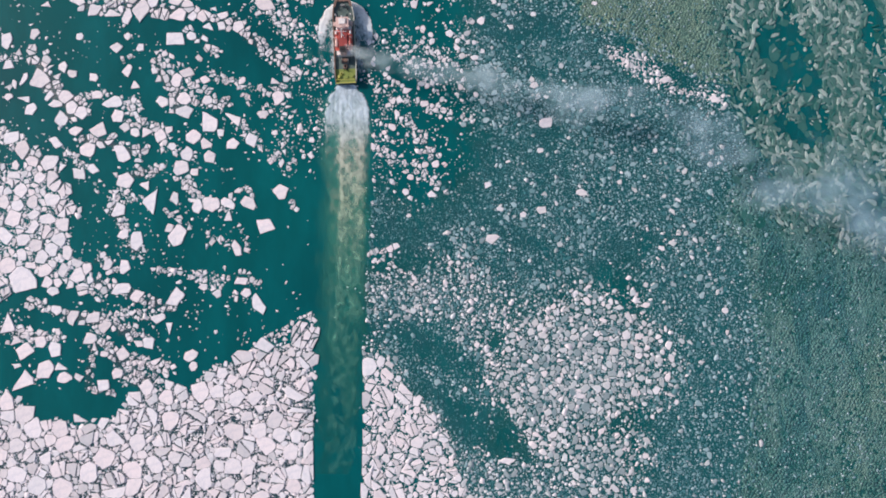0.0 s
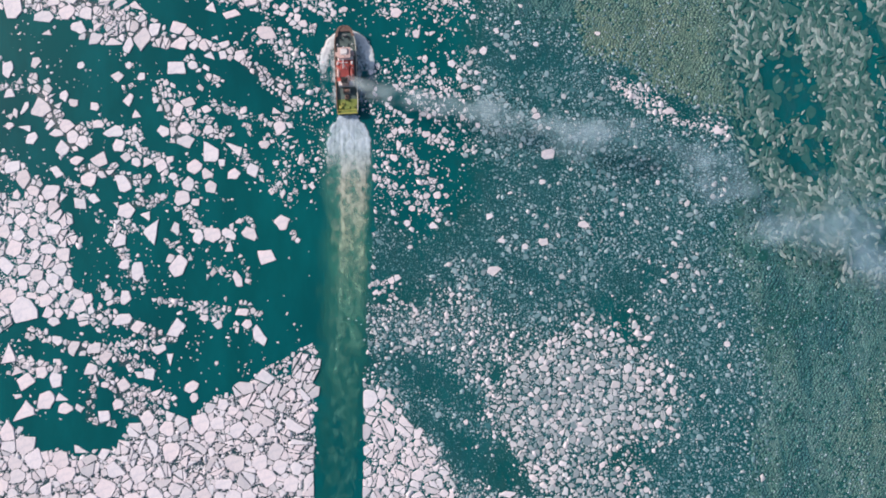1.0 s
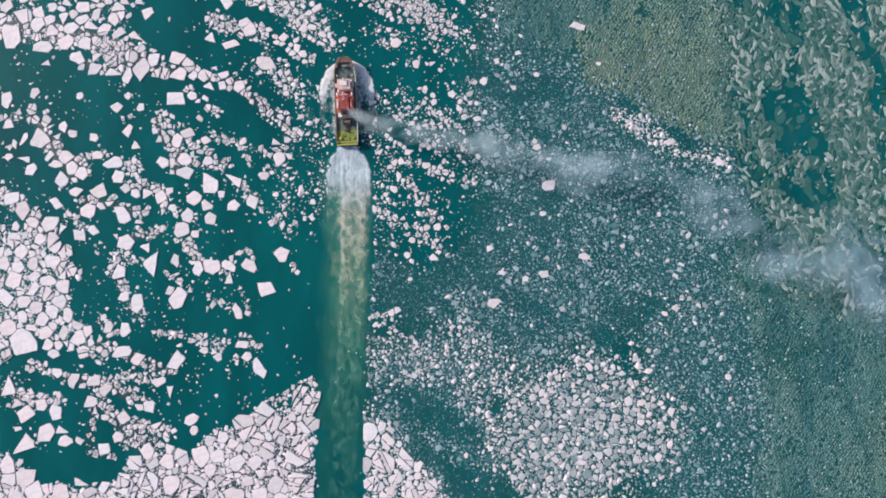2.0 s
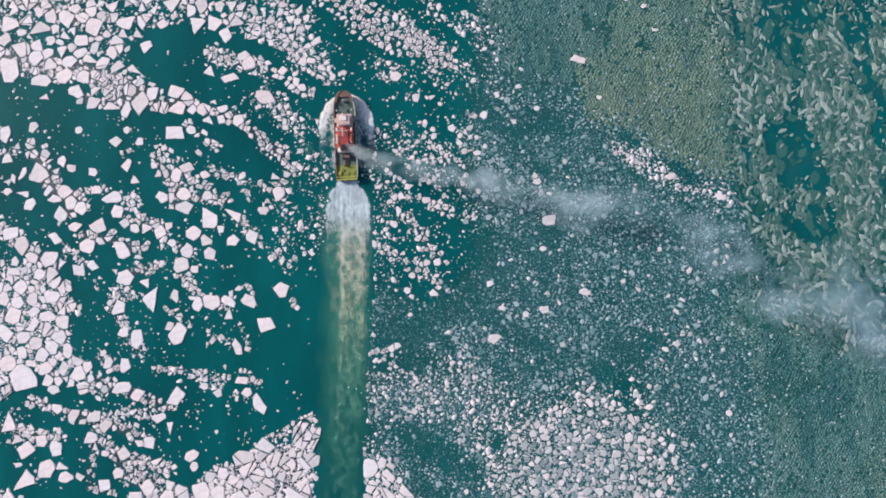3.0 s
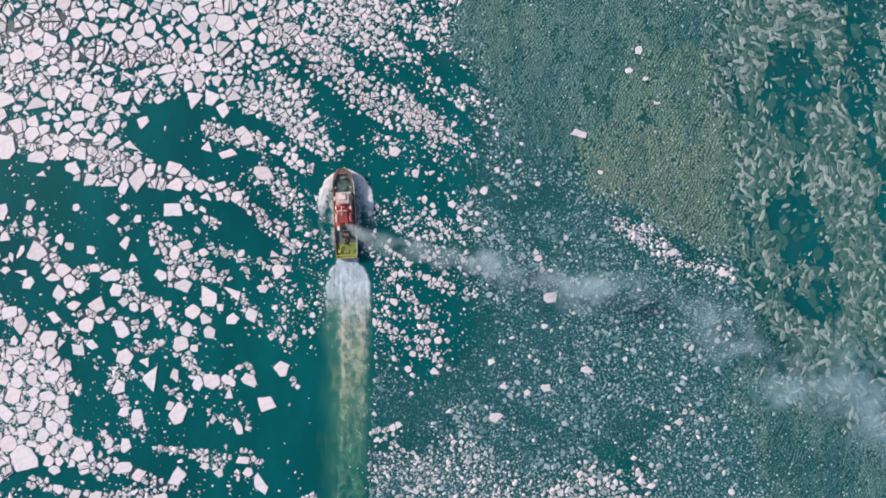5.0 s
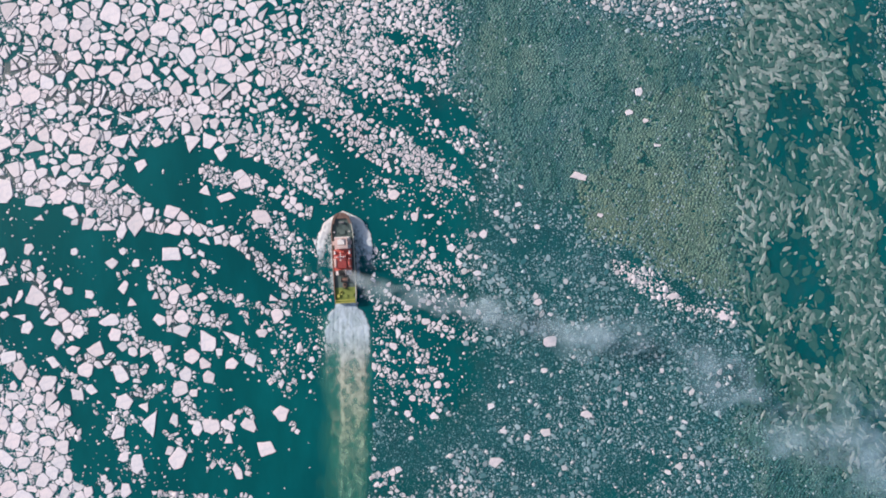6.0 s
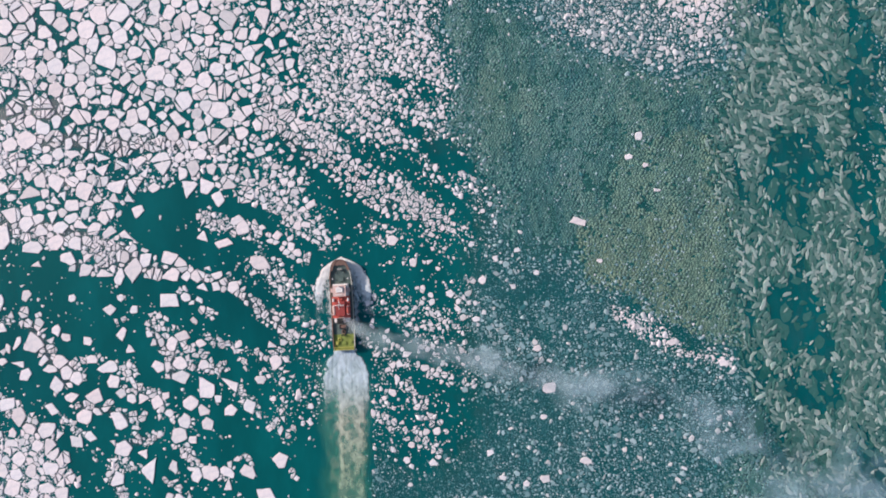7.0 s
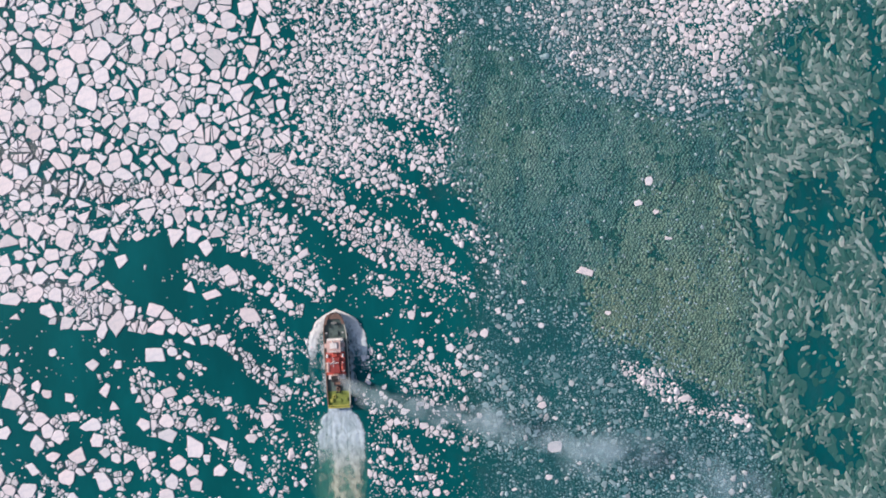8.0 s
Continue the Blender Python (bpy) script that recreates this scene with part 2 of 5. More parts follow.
# drifts of broken floes: cover, greatest radius, width, line
STREAMS = [
    (0.8, 4, 5.5, [(-167, 129), (-120, 127), (-96, 120)]),
    (0.7, 2.5, 3.5, [(-120, 117), (-104, 106)]),
    (0.6, 1.4, 2.2, [(-94, 117), (-83, 109)]),
    (0.45, 1.4, 3.5, [(-77, 132), (-68, 113)]),
    (0.5, 1.2, 3.5, [(-77, 106), (-66, 97)]),
    (0.5, 1.4, 3.5, [(-75, 93), (-72, 81), (-63, 79)]),
    (0.7, 2, 3.5, [(-205, 104), (-184, 107), (-183, 97)]),
    (0.85, 3, 6.0, [(-182, 92), (-165, 81), (-173, 78)]),
    (0.6, 2, 3.5, [(-202, 92), (-193, 95)]),
    (0.7, 2.2, 3.5, [(-163, 88), (-140, 81)]),
    (0.75, 2.4, 4.0, [(-148, 77), (-128, 68)]),
    (0.85, 2.6, 5.0, [(-164, 68), (-140, 61)]),
    (0.8, 3, 5.5, [(-203, 70), (-187, 58), (-176, 52)]),
    (0.6, 1.6, 3.0, [(-172, 61), (-165, 53)]),
    (0.7, 1.8, 3.0, [(-131, 106), (-120, 98)]),
    (0.8, 2, 4.5, [(-129, 97), (-121, 85), (-101, 83)]),
    (0.7, 1.8, 3.5, [(-109, 97), (-101, 92)]),
    (0.7, 2, 3.5, [(-95, 75), (-86, 66), (-77, 56)]),
    (0.6, 1.6, 3.0, [(-128, 63), (-115, 59)]),
    (0.6, 1.2, 3.0, [(-98, 94), (-80, 89)]),
    (0.6, 1.3, 3.5, [(-74, 54), (-63, 60)]),
    (0.8, 1.8, 4.5, [(-143, 50), (-130, 53)]),
    (0.85, 1.8, 4.5, [(-148, 41), (-149, 34), (-143, 22), (-137, 17)]),
    (0.75, 2, 3.5, [(-117, 48), (-112, 40), (-99, 35)]),
    (0.6, 1.6, 2.5, [(-92, 45), (-87, 40)]),
    (0.7, 1.6, 3.0, [(-125, 33), (-119, 28)]),
    (0.7, 1.6, 3.0, [(-106, 22), (-97, 18)]),
    (0.6, 1.4, 2.5, [(-93, 28), (-89, 17)]),
    (0.75, 1.8, 3.0, [(-155, 13), (-149, 8)]),
    (0.7, 1.6, 4.5, [(-161, 2), (-155, -4)]),
    (0.8, 2, 4.0, [(-155, 3), (-133, -7), (-123, -8)]),
    (0.7, 1.4, 2.0, [(-130, 7), (-117, 6)]),
    (0.6, 1.6, 3.0, [(-112, 6), (-98, 4)]),
    (0.7, 1.8, 3.5, [(-91, 6), (-86, 2)]),
    (0.75, 2.2, 4.0, [(-185, -6), (-170, -13)]),
    (0.8, 2, 4.5, [(-168, -13), (-148, -16), (-132, -23)]),
    (0.75, 1.8, 3.0, [(-144, -13), (-127, -12)]),
    (0.8, 2.4, 5.0, [(-198, -17), (-183, -23), (-172, -23)]),
    (0.85, 2, 5.5, [(-157, -23), (-150, -25), (-143, -33), (-124, -35)]),
    (0.75, 1.6, 3.5, [(-156, -28), (-157, -43), (-148, -45)]),
    (0.8, 1.8, 6.5, [(-141, -38), (-127, -43)]),
    (0.75, 1.3, 3.5, [(-78, -23), (-60, -13)]),
    (0.85, 3, 6.5, [(-202, 178), (-172, 167)]),
    (0.9, 3, 11.6, [(-206, 149), (-169, 143), (-137, 131)]),
    (0.85, 3, 9.1, [(-191, 186), (-160, 185), (-121, 185)]),
    (0.8, 2.6, 7.5, [(-120, 177), (-95, 185)]),
    (0.75, 2.2, 5.0, [(-109, 151), (-89, 143)]),
    (0.6, 1.6, 5.5, [(-102, 166), (-76, 156), (-60, 140)]),
    (0.65, 1.5, 5.0, [(-89, 146), (-65, 132)]),
    (0.75, 1.8, 5.0, [(-82, 195), (-61, 177)]),
    (0.72, 1.7, 15.1, [(-82, 201), (-61, 185), (-35, 163), (-4, 148)]),
    (0.7, 2.4, 10.1, [(-103, 201), (-84, 185)]),
    (0.8, 3.2, 15.1, [(-208, 196), (-176, 201)]),
    (0.7, 1.5, 2.0, [(-199, 122), (-192, 121)]),
    (0.6, 1.2, 2.0, [(-149, 104), (-142, 107)]),
    (0.7, 1.6, 3.0, [(-137, 62), (-139, 53)]),
    (0.6, 1.4, 2.0, [(-179, 99), (-171, 96)]),
    (0.7, 1.5, 3.0, [(-146, 39), (-136, 40)]),
    (0.6, 1.3, 2.0, [(-112, 4), (-104, 1)]),
    (0.6, 1.4, 2.5, [(-69, 35), (-73, 40)]),
    (0.6, 1.6, 4.0, [(-13, 118), (-0, 102), (10, 89)]),
    (0.6, 1.4, 3.5, [(-26, 86), (-8, 82), (10, 74)]),
    (0.7, 1.8, 5.0, [(-34, 62), (-13, 53), (-3, 41)]),
    (0.55, 1.4, 3.5, [(2, 115), (28, 99)]),
    (0.6, 1.3, 2.5, [(-12, 130), (18, 119)]),
    (0.7, 1.5, 5.0, [(-33, 17), (-18, 4), (-8, -6)]),
    (0.5, 1.3, 3.5, [(-52, 115), (-37, 105), (-18, 89)]),
    (0.75, 1.8, 4.0, [(-18, 75), (-3, 54)]),
    (0.8, 2, 4.0, [(-96, 121), (-88, 112), (-75, 105), (-71, 95)]),
    (0.75, 1.8, 3.5, [(-80, 88), (-75, 92), (-77, 83)]),
    (0.7, 1.6, 3.0, [(-87, 130), (-79, 123), (-72, 116)]),
    (0.6, 1.4, 3.0, [(-93, 89), (-89, 82)]),
    (0.8, 2.4, 5.5, [(-132, 102), (-126, 92), (-123, 82)]),
    (0.7, 2, 4.0, [(-126, 96), (-113, 92), (-105, 83)]),
    (0.85, 2.8, 6.0, [(-189, 105), (-183, 96), (-175, 85), (-169, 80)]),
]

X0, X1, Y0, Y1, CELL = -250, 250, -150, 330, 1.0
NX, NY = int((X1 - X0) / CELL), int((Y1 - Y0) / CELL)
rng = np.random.default_rng(7)


def value_noise(cell_x, cell_y, octaves=3, slant=0.0):
    """Smooth noise over the plan, 0 to 1; its x cells lie along the direction slant, in degrees."""
    total, weight = np.zeros((NY, NX)), 0.0
    gx, gy = np.meshgrid(np.arange(NX) * CELL, np.arange(NY) * CELL)
    cs, sn = math.cos(radians(slant)), math.sin(radians(slant))
    for o in range(octaves):
        sx, sy = cell_x / 2**o, cell_y / 2**o
        u, v = (gx * cs + gy * sn + 3000) / sx, (gy * cs - gx * sn + 3000) / sy
        iu, iv = np.floor(u).astype(int), np.floor(v).astype(int)
        fu, fv = u - iu, v - iv
        fu, fv = fu * fu * (3 - 2 * fu), fv * fv * (3 - 2 * fv)
        grid = rng.random((512, 512))
        a, b = grid[iv % 512, iu % 512], grid[iv % 512, (iu + 1) % 512]
        c, d = grid[(iv + 1) % 512, iu % 512], grid[(iv + 1) % 512, (iu + 1) % 512]
        total += (a * (1 - fu) * (1 - fv) + b * fu * (1 - fv) + c * (1 - fu) * fv + d * fu * fv) / 2**o
        weight += 1 / 2**o
    return total / weight


def inside(xs, ys, outline):
    hit = np.zeros(xs.shape, bool)
    for (ax, ay), (bx, by) in zip(outline, outline[1:] + outline[:1]):
        cross = (ay > ys) != (by > ys)
        at = ax + (ys - ay) / (by - ay if by != ay else 1e-9) * (bx - ax)
        hit ^= cross & (xs < at)
    return hit


def blurred(a, r):
    for axis in (0, 1):
        pad = [(0, 0), (0, 0)]
        pad[axis] = (r, r)
        s = np.cumsum(np.pad(a, pad, mode="edge"), axis=axis)
        s = np.concatenate([np.zeros_like(np.take(s, [0], axis)), s], axis)
        n = a.shape[axis]
        a = (np.take(s, range(2 * r + 1, 2 * r + 1 + n), axis) - np.take(s, range(n), axis)) / (2 * r + 1)
    return a


CX, CY = np.meshgrid(X0 + (np.arange(NX) + 0.5) * CELL, Y0 + (np.arange(NY) + 0.5) * CELL)
WX, WY = CX + 16 * (value_noise(17, 17) - 0.5) + 26 * (value_noise(48, 48) - 0.5), CY + 16 * (value_noise(17, 17) - 0.5) + 26 * (value_noise(48, 48) - 0.5)
SX, SY = CX + 3.5 * (value_noise(8, 8) - 0.5), CY + 3.5 * (value_noise(8, 8) - 0.5)
STREAK = value_noise(26, 9, 3, -35)
SWIRL = value_noise(55, 55, 2)
CLUMP = value_noise(30, 11, 3, 100)
PATCH = value_noise(22, 22, 3)
KINDS = ("white", "pale", "grey", "green", "olive", "leaf")
big_cover, big_r = np.zeros((NY, NX)), np.ones((NY, NX))
small_cover, small_r = np.zeros((NY, NX)), np.full((NY, NX), 0.7)
kind_share = {k: np.full((NY, NX), 1.0 if k == "white" else 0.0) for k in KINDS}
for name, kind, cover, r, fine, fine_r, soft, outline in ZONES:
    mask = blurred(blurred(inside(*((SX, SY) if soft < 3 else (WX, WY)), outline).astype(float), soft), soft)
    big_cover += (cover - big_cover) * mask
    big_r += (r - big_r) * mask
    small_cover += (fine - small_cover) * mask
    small_r += (fine_r - small_r) * mask
    for k in KINDS:
        kind_share[k] += ((1.0 if k == kind else 0.0) - kind_share[k]) * mask
for cover, r, width, line in STREAMS:
    near = np.full((NY, NX), 1e9)
    for (ax, ay), (bx, by) in zip(line, line[1:]):
        dx, dy = bx - ax, by - ay
        s = np.clip(((SX - ax) * dx + (SY - ay) * dy) / (dx * dx + dy * dy), 0, 1)
        near = np.minimum(near, np.hypot(SX - ax - s * dx, SY - ay - s * dy))
    mask = np.clip(1.6 - 1.3 * near / (width * 0.70), 0, 1)
    big_cover = np.maximum(big_cover, min(0.95, 1.18 * cover) * mask)
    big_r = np.where(mask > 0.1, np.maximum(big_r, r * 0.8), big_r)
    small_cover = np.maximum(small_cover, (0.54 if r < 2.5 else 0.40) * mask)
# the channel that the ship has cut, and the clear water round the hull
half = 10.2 + 1.8 * np.clip((CY + 30) / 110, 0, 1) - 2.0 * np.clip((CY - 60) / 40, 0, 1) + 3.0 * (PATCH - 0.5)
middle = -47.4 + 3.0 * np.clip((CY + 60) / 130, 0, 1)
channel = (np.abs(CX - middle) < half) & (CY < 92)
channel |= np.hypot((CX + 46.5) / 10, (CY - 112) / 24) < 1
big_cover[channel] *= 0.01
small_cover[channel] *= 0.05


def sample(field, x, y):
    i = np.clip(((np.asarray(x) - X0) / CELL).astype(int), 0, NX - 1)
    j = np.clip(((np.asarray(y) - Y0) / CELL).astype(int), 0, NY - 1)
    return field[j, i]


# ---- single floes ----
DRIFTS = []
# upper shore drift: x, y, length, width, turn
DRIFTS += [
    (-202.6, 112.9, 9.5, 5, 90), (-189.7, 116.1, 6, 4, 80), (-185.2, 129, 5, 4, 60), (-163.3, 127.3, 10, 4.5, 10), (-154, 124.5, 6.5, 6, 0), (-147.2, 124, 8.5, 4.5, 75),
    (-141.1, 128, 11, 6, 75), (-124, 124.4, 8, 6.5, 20), (-117.2, 124.6, 4, 4, 0), (-103.1, 124.3, 4.5, 4.5, 0), (-108.9, 119.2, 6, 3.5, 0), (-103.7, 119.5, 5, 3.5, 0),
    (-96.4, 119.7, 5.5, 5, 0), (-84.7, 129.6, 7.5, 5, -20), (-124.1, 113.1, 8.5, 7, -10), (-117.1, 114.2, 5, 3.5, -30), (-152, 109.5, 6, 4, -30), (-168.7, 114.6, 3.5, 3, 0),
]
DRIFTS += [
    (-146.8, 114.6, 3, 3, 0), (-140.8, 109.2, 4.5, 3.5, 0), (-186, 96, 9, 7, 100), (-175.8, 100, 5.5, 4, 80), (-171.5, 96.8, 4, 3.5, 0), (-161.8, 95.4, 4.5, 4, 0),
    (-146.3, 98, 5.5, 4, 75), (-142.2, 91.4, 4, 4, 0), (-193.7, 94.2, 5.5, 2.5, 60), (-201.1, 100.9, 5, 4.5, 0), (-193.2, 84.7, 6, 4.5, 10), (-200, 86.3, 4.5, 3.5, 0),
    (-189.6, 80.5, 6.5, 4.5, 40), (-173.8, 86.8, 6, 5.5, 0), (-181.4, 86.8, 4.5, 4, 90), (-178, 83.1, 5, 3, 0), (-170.9, 81, 5.5, 4.5, 90), (-166.2, 78.8, 5.5, 4.5, 0),
]
DRIFTS += [
    (-174.6, 76.2, 5.5, 5, 0), (-151.7, 84, 9, 4.5, 5), (-159.6, 87.2, 5, 3, 0), (-145.8, 84, 4, 3, 0), (-123.6, 93.7, 6.5, 6, 90), (-129.5, 84, 6, 4.5, -20),
    (-119.2, 85.3, 5.5, 4.5, 30), (-119.8, 79.2, 9, 5.5, -5), (-108.5, 74.7, 9, 7.5, -50), (-110.2, 93.9, 5.5, 3.5, -40), (-119.1, 97.1, 4.5, 4, 0), (-97.3, 75.5, 8.5, 5, -25),
    (-108.9, 84.7, 5, 3.5, 0), (-76.9, 85.4, 5, 4.5, 90), (-78.4, 93, 4, 4, 0), (-83.4, 77.6, 5.5, 3.5, 0), (-115, 67.7, 7, 6, 20), (-109, 64.3, 5.5, 5, 0),
]
DRIFTS += [
    (-107, 58.4, 6, 5, 90), (-96.9, 64.3, 6, 4.5, 40), (-88.5, 66.1, 4.5, 4.5, 0), (-102.7, 69.5, 3.5, 3.5, 0), (-117.8, 59.9, 6, 5.5, 0), (-120.1, 53.5, 7.5, 7, 0),
    (-158.1, 71, 7.5, 6, 30), (-168.4, 70.5, 6.5, 4, 10), (-149.3, 77.5, 6, 5.5, 0), (-146, 72.2, 5, 4, 0), (-136.1, 69.6, 5.5, 4.5, 0), (-141.3, 69.6, 4.5, 4.5, 0),
    (-129.7, 68.3, 5.5, 4.5, 90), (-162.8, 61.9, 7, 7, 0), (-147.3, 60, 9, 7.5, 30), (-177.1, 65.3, 5.5, 4, -30), (-197.9, 67.7, 8, 5, 10), (-192.4, 61.9, 7.5, 6, -20),
]
# middle drift: x, y, length, width, turn
DRIFTS += [
    (-180.5, 56.2, 7, 6, -30), (-187.5, 56.7, 5, 4.5, 0), (-124.3, 63.1, 3.5, 3.5, 0), (-159.8, 52.8, 5.5, 4, -40), (-113.7, 51.4, 4.5, 3.5, 0), (-166.1, 50.7, 7, 4.5, -20),
    (-145, 47.6, 7.5, 7.5, 0), (-136.4, 45, 5, 4.5, 90), (-132.3, 37.8, 10.5, 8, 90), (-111.9, 36, 6.5, 4.5, 80), (-105.6, 37.3, 7.5, 5, 0), (-98.7, 36.8, 6, 5, 0),
    (-98.3, 31.7, 5, 5, 0), (-122.2, 39.4, 5.5, 4, 90), (-89.1, 37.3, 7, 5.5, -30), (-74.7, 42.4, 6.5, 6.5, 0), (-120.6, 23.3, 9, 7, 70), (-124.2, 25.9, 4, 3.5, 90),
]
DRIFTS += [
    (-147.4, 33.5, 6.5, 4.5, 90), (-139.2, 19.5, 7, 6, 90), (-144.4, 23.3, 4.5, 4.5, 0), (-81.2, 26.6, 7.5, 6, -40), (-93.6, 17, 8.5, 3.5, -70), (-143.8, 8.9, 6, 5, 90),
    (-150.9, 9.9, 4.5, 4, 90), (-189, 3.2, 12.5, 11.5, -20), (-195.7, 9.5, 8.5, 6.5, 10), (-197.8, 23.4, 8.5, 7.5, 60), (-200, 37.9, 6.5, 6, 0), (-194.5, 31, 8.5, 7.5, 60),
    (-191.8, 43.1, 6, 6, 0), (-192.7, 36.1, 6.5, 5.5, 60), (-185.9, 38.2, 6, 5, 60), (-179.1, 31, 7, 6.5, 80), (-177.8, 39.4, 6.5, 6, 0), (-183.9, 49, 5.5, 4.5, 0),
]
DRIFTS += [
    (-185.6, 32.3, 5, 4.5, 0), (-185.8, 26.4, 6.5, 4.5, 90), (-189.5, 20.8, 6.5, 6, 0), (-173.5, 20.8, 7, 5.5, 30), (-175.9, 17, 6.5, 6, 0), (-183.5, 18.3, 7, 5, 0),
    (-172.1, 27.7, 6, 5.5, 0), (-171, 7.4, 6, 4.5, 100), (-165.1, 5.2, 8.5, 5, 10), (-160.2, 7.4, 6, 4, 90), (-177.6, 2.4, 5.5, 5, 60), (-173.3, 1.9, 4.5, 4, 90),
    (-165.4, 10.7, 4.5, 3.5, 0), (-174.9, -1.8, 5, 4, 0), (-185.6, 9.5, 5.5, 4, 0), (-144.6, -1.1, 9, 4, 5), (-138.2, -4.3, 6, 5.5, 70), (-121.1, -4.8, 7.5, 7, 30),
]
DRIFTS += [
    (-91.2, 2.4, 6, 3.5, 0), (-88.8, -2.6, 4.5, 4, 0), (-83.6, -8, 9, 5.5, -65), (-101.8, -3.1, 4.5, 3.5, 0), (-108.2, -0.1, 4, 3, 0), (-165.5, -13, 5.5, 4.5, 90),
    (-156.6, -13.8, 5.5, 4.5, 0), (-151.4, -17.5, 6.5, 5, 0), (-195, -16, 9, 8.5, 0), (-139.2, -11, 4.5, 3.5, 0), (-127.8, -13.5, 5, 4.5, 60), (-122.6, -18.5, 5, 3.5, 90),
    (-173.2, -10.1, 4.5, 4, 0),
]
# southern pack: x, y, length, width, turn
DRIFTS += [
    (-176.8, -36.5, 8.5, 8, 0), (-169.8, -35.2, 6, 4, 0), (-167.9, -39.6, 6.5, 4.5, 10), (-161.6, -39.6, 4, 3.5, 0), (-186, -28.6, 7.5, 7, 90), (-172.7, -27.9, 7, 5.5, 100),
    (-179.2, -24.2, 5, 4.5, 0), (-186.4, -42.1, 10, 8.5, -10), (-190.5, -24.2, 5, 4.5, 0), (-112.7, -30.3, 6.5, 4.5, 30), (-111.3, -34.7, 4, 3.5, 90), (-143.4, -29.8, 5, 4, 0),
    (-131.6, -24.2, 5, 4.5, 0), (-128.3, -32, 5, 4.5, 0), (-144.8, -38.1, 5, 4.5, 0), (-131.6, -44.2, 6.5, 5, -60), (-150.8, -43, 6, 4.5, 20), (-157.4, -22.9, 5, 4, 0),
]
DRIFTS += [
    (-107.9, -45.4, 9, 7, -60), (-100.5, -46.1, 7, 5.5, 0), (-91.8, -48.5, 7.5, 6, 20), (-83.1, -48.5, 6.5, 6.5, 0), (-94.5, -40, 5.5, 4.5, 0), (-98.3, -37.6, 5, 4, 0),
    (-104.4, -39.3, 5, 4, 0), (-75.5, -57.4, 8.5, 6.5, -40), (-86.6, -56.5, 7.5, 5, 15), (-92.6, -62.3, 10, 6.5, -25), (-121.1, -58.2, 9.5, 7, 15), (-122.7, -47.9, 6.5, 6, 0),
    (-104, -51.7, 5.5, 4.5, 90), (-180.4, -62, 9, 7, 100), (-168, -62, 9, 6.5, 0), (-184.4, -56, 9, 6.5, 10), (-192.9, -50.4, 6.5, 6, 0), (-159.5, -57.1, 6.5, 6, 90),
]
DRIFTS += [
    (-187.4, -69.2, 7.5, 5.5, 70), (-189, -63.2, 6, 5, 0), (-174.7, -74, 9.5, 4.5, 0), (-166.4, -68, 8.5, 6.5, 20), (-148.8, -73.9, 9.5, 8, 20), (-144.3, -65.5, 7.5, 7, 0),
    (-134.3, -67.9, 7, 6.5, 0), (-136.3, -78.7, 7.5, 7, 70), (-126.6, -76.7, 8.5, 5.5, -50), (-118.1, -73.8, 6.5, 5, 0), (-113.1, -76.2, 6.5, 5, 90), (-104.3, -82.1, 8.5, 8.5, -40),
    (-105.7, -76.2, 7, 4.5, 20), (-92.1, -78.5, 8.5, 7.5, -60), (-97.3, -71.4, 9, 6.5, -10), (-86.1, -77.3, 7, 6, 60), (-78.9, -69, 8.5, 7, 0), (-72.9, -64.1, 6.5, 6, 0),
]
DRIFTS += [
    (-67.8, -71.3, 7, 6.5, 0), (-81.5, -62.2, 7, 5.5, 20), (-66.4, -79.6, 7.5, 6.5, 0), (-66.3, -85.6, 6.5, 5.5, 0), (-154.7, -79.9, 9.5, 9, 30), (-186.7, -81.2, 9.5, 7, 0),
    (-166.7, -87.1, 9, 8.5, 40), (-177.8, -85.9, 8.5, 6.5, 10),
]
# northern drift: x, y, length, width, turn
DRIFTS += [
    (-190.1, 186.9, 9.1, 9.1, 40), (-183.2, 192.2, 8, 6, 100), (-189.1, 194.9, 6, 4.5, 60), (-177.2, 194.8, 6.5, 4, 80), (-204.4, 182.5, 6.5, 5.5, 60), (-198.7, 191, 5.5, 4, 70),
    (-184.1, 167.6, 8, 5.5, 100), (-203.2, 164, 11.1, 7.5, 0), (-204.7, 156.6, 7.5, 5.5, 80), (-163.1, 163, 9.6, 8, -30), (-148.3, 165, 11.6, 7, -10), (-149.9, 159.5, 5.5, 4.5, 0),
    (-143.4, 158.9, 5.5, 4, -20), (-139.4, 153.6, 6, 5, -60), (-169.4, 156.4, 8, 5.5, 0), (-176.8, 158.6, 5.5, 4, -30), (-181.1, 177.6, 6.5, 4.5, 0), (-169.6, 179.6, 6, 4.5, 10),
]
DRIFTS += [
    (-162.2, 178.2, 5, 4, 0), (-173, 171.5, 5.5, 4.5, 0), (-155.5, 172.9, 6.5, 5, 80), (-138.7, 176, 9.1, 4, 10), (-155.7, 178.2, 7.5, 4.5, -20), (-142.3, 195.9, 9.1, 7, 60),
    (-151.4, 193.3, 7.5, 6.5, 60), (-138.5, 190.5, 9.6, 5, -15), (-137.2, 197.9, 6.5, 6, 70), (-128.7, 197.1, 4.5, 4.5, 0), (-120.9, 195.1, 8, 5.5, -30), (-122.8, 188.3, 6.5, 6, 0),
    (-145.5, 188.7, 5, 5, 0), (-111.7, 192.4, 5.5, 5.5, 40), (-114.1, 183.7, 5, 4.5, 0), (-111.4, 179.2, 6.5, 4.5, 0), (-116.2, 164, 8.6, 7, 60), (-107.7, 165.2, 8, 7, 70),
]
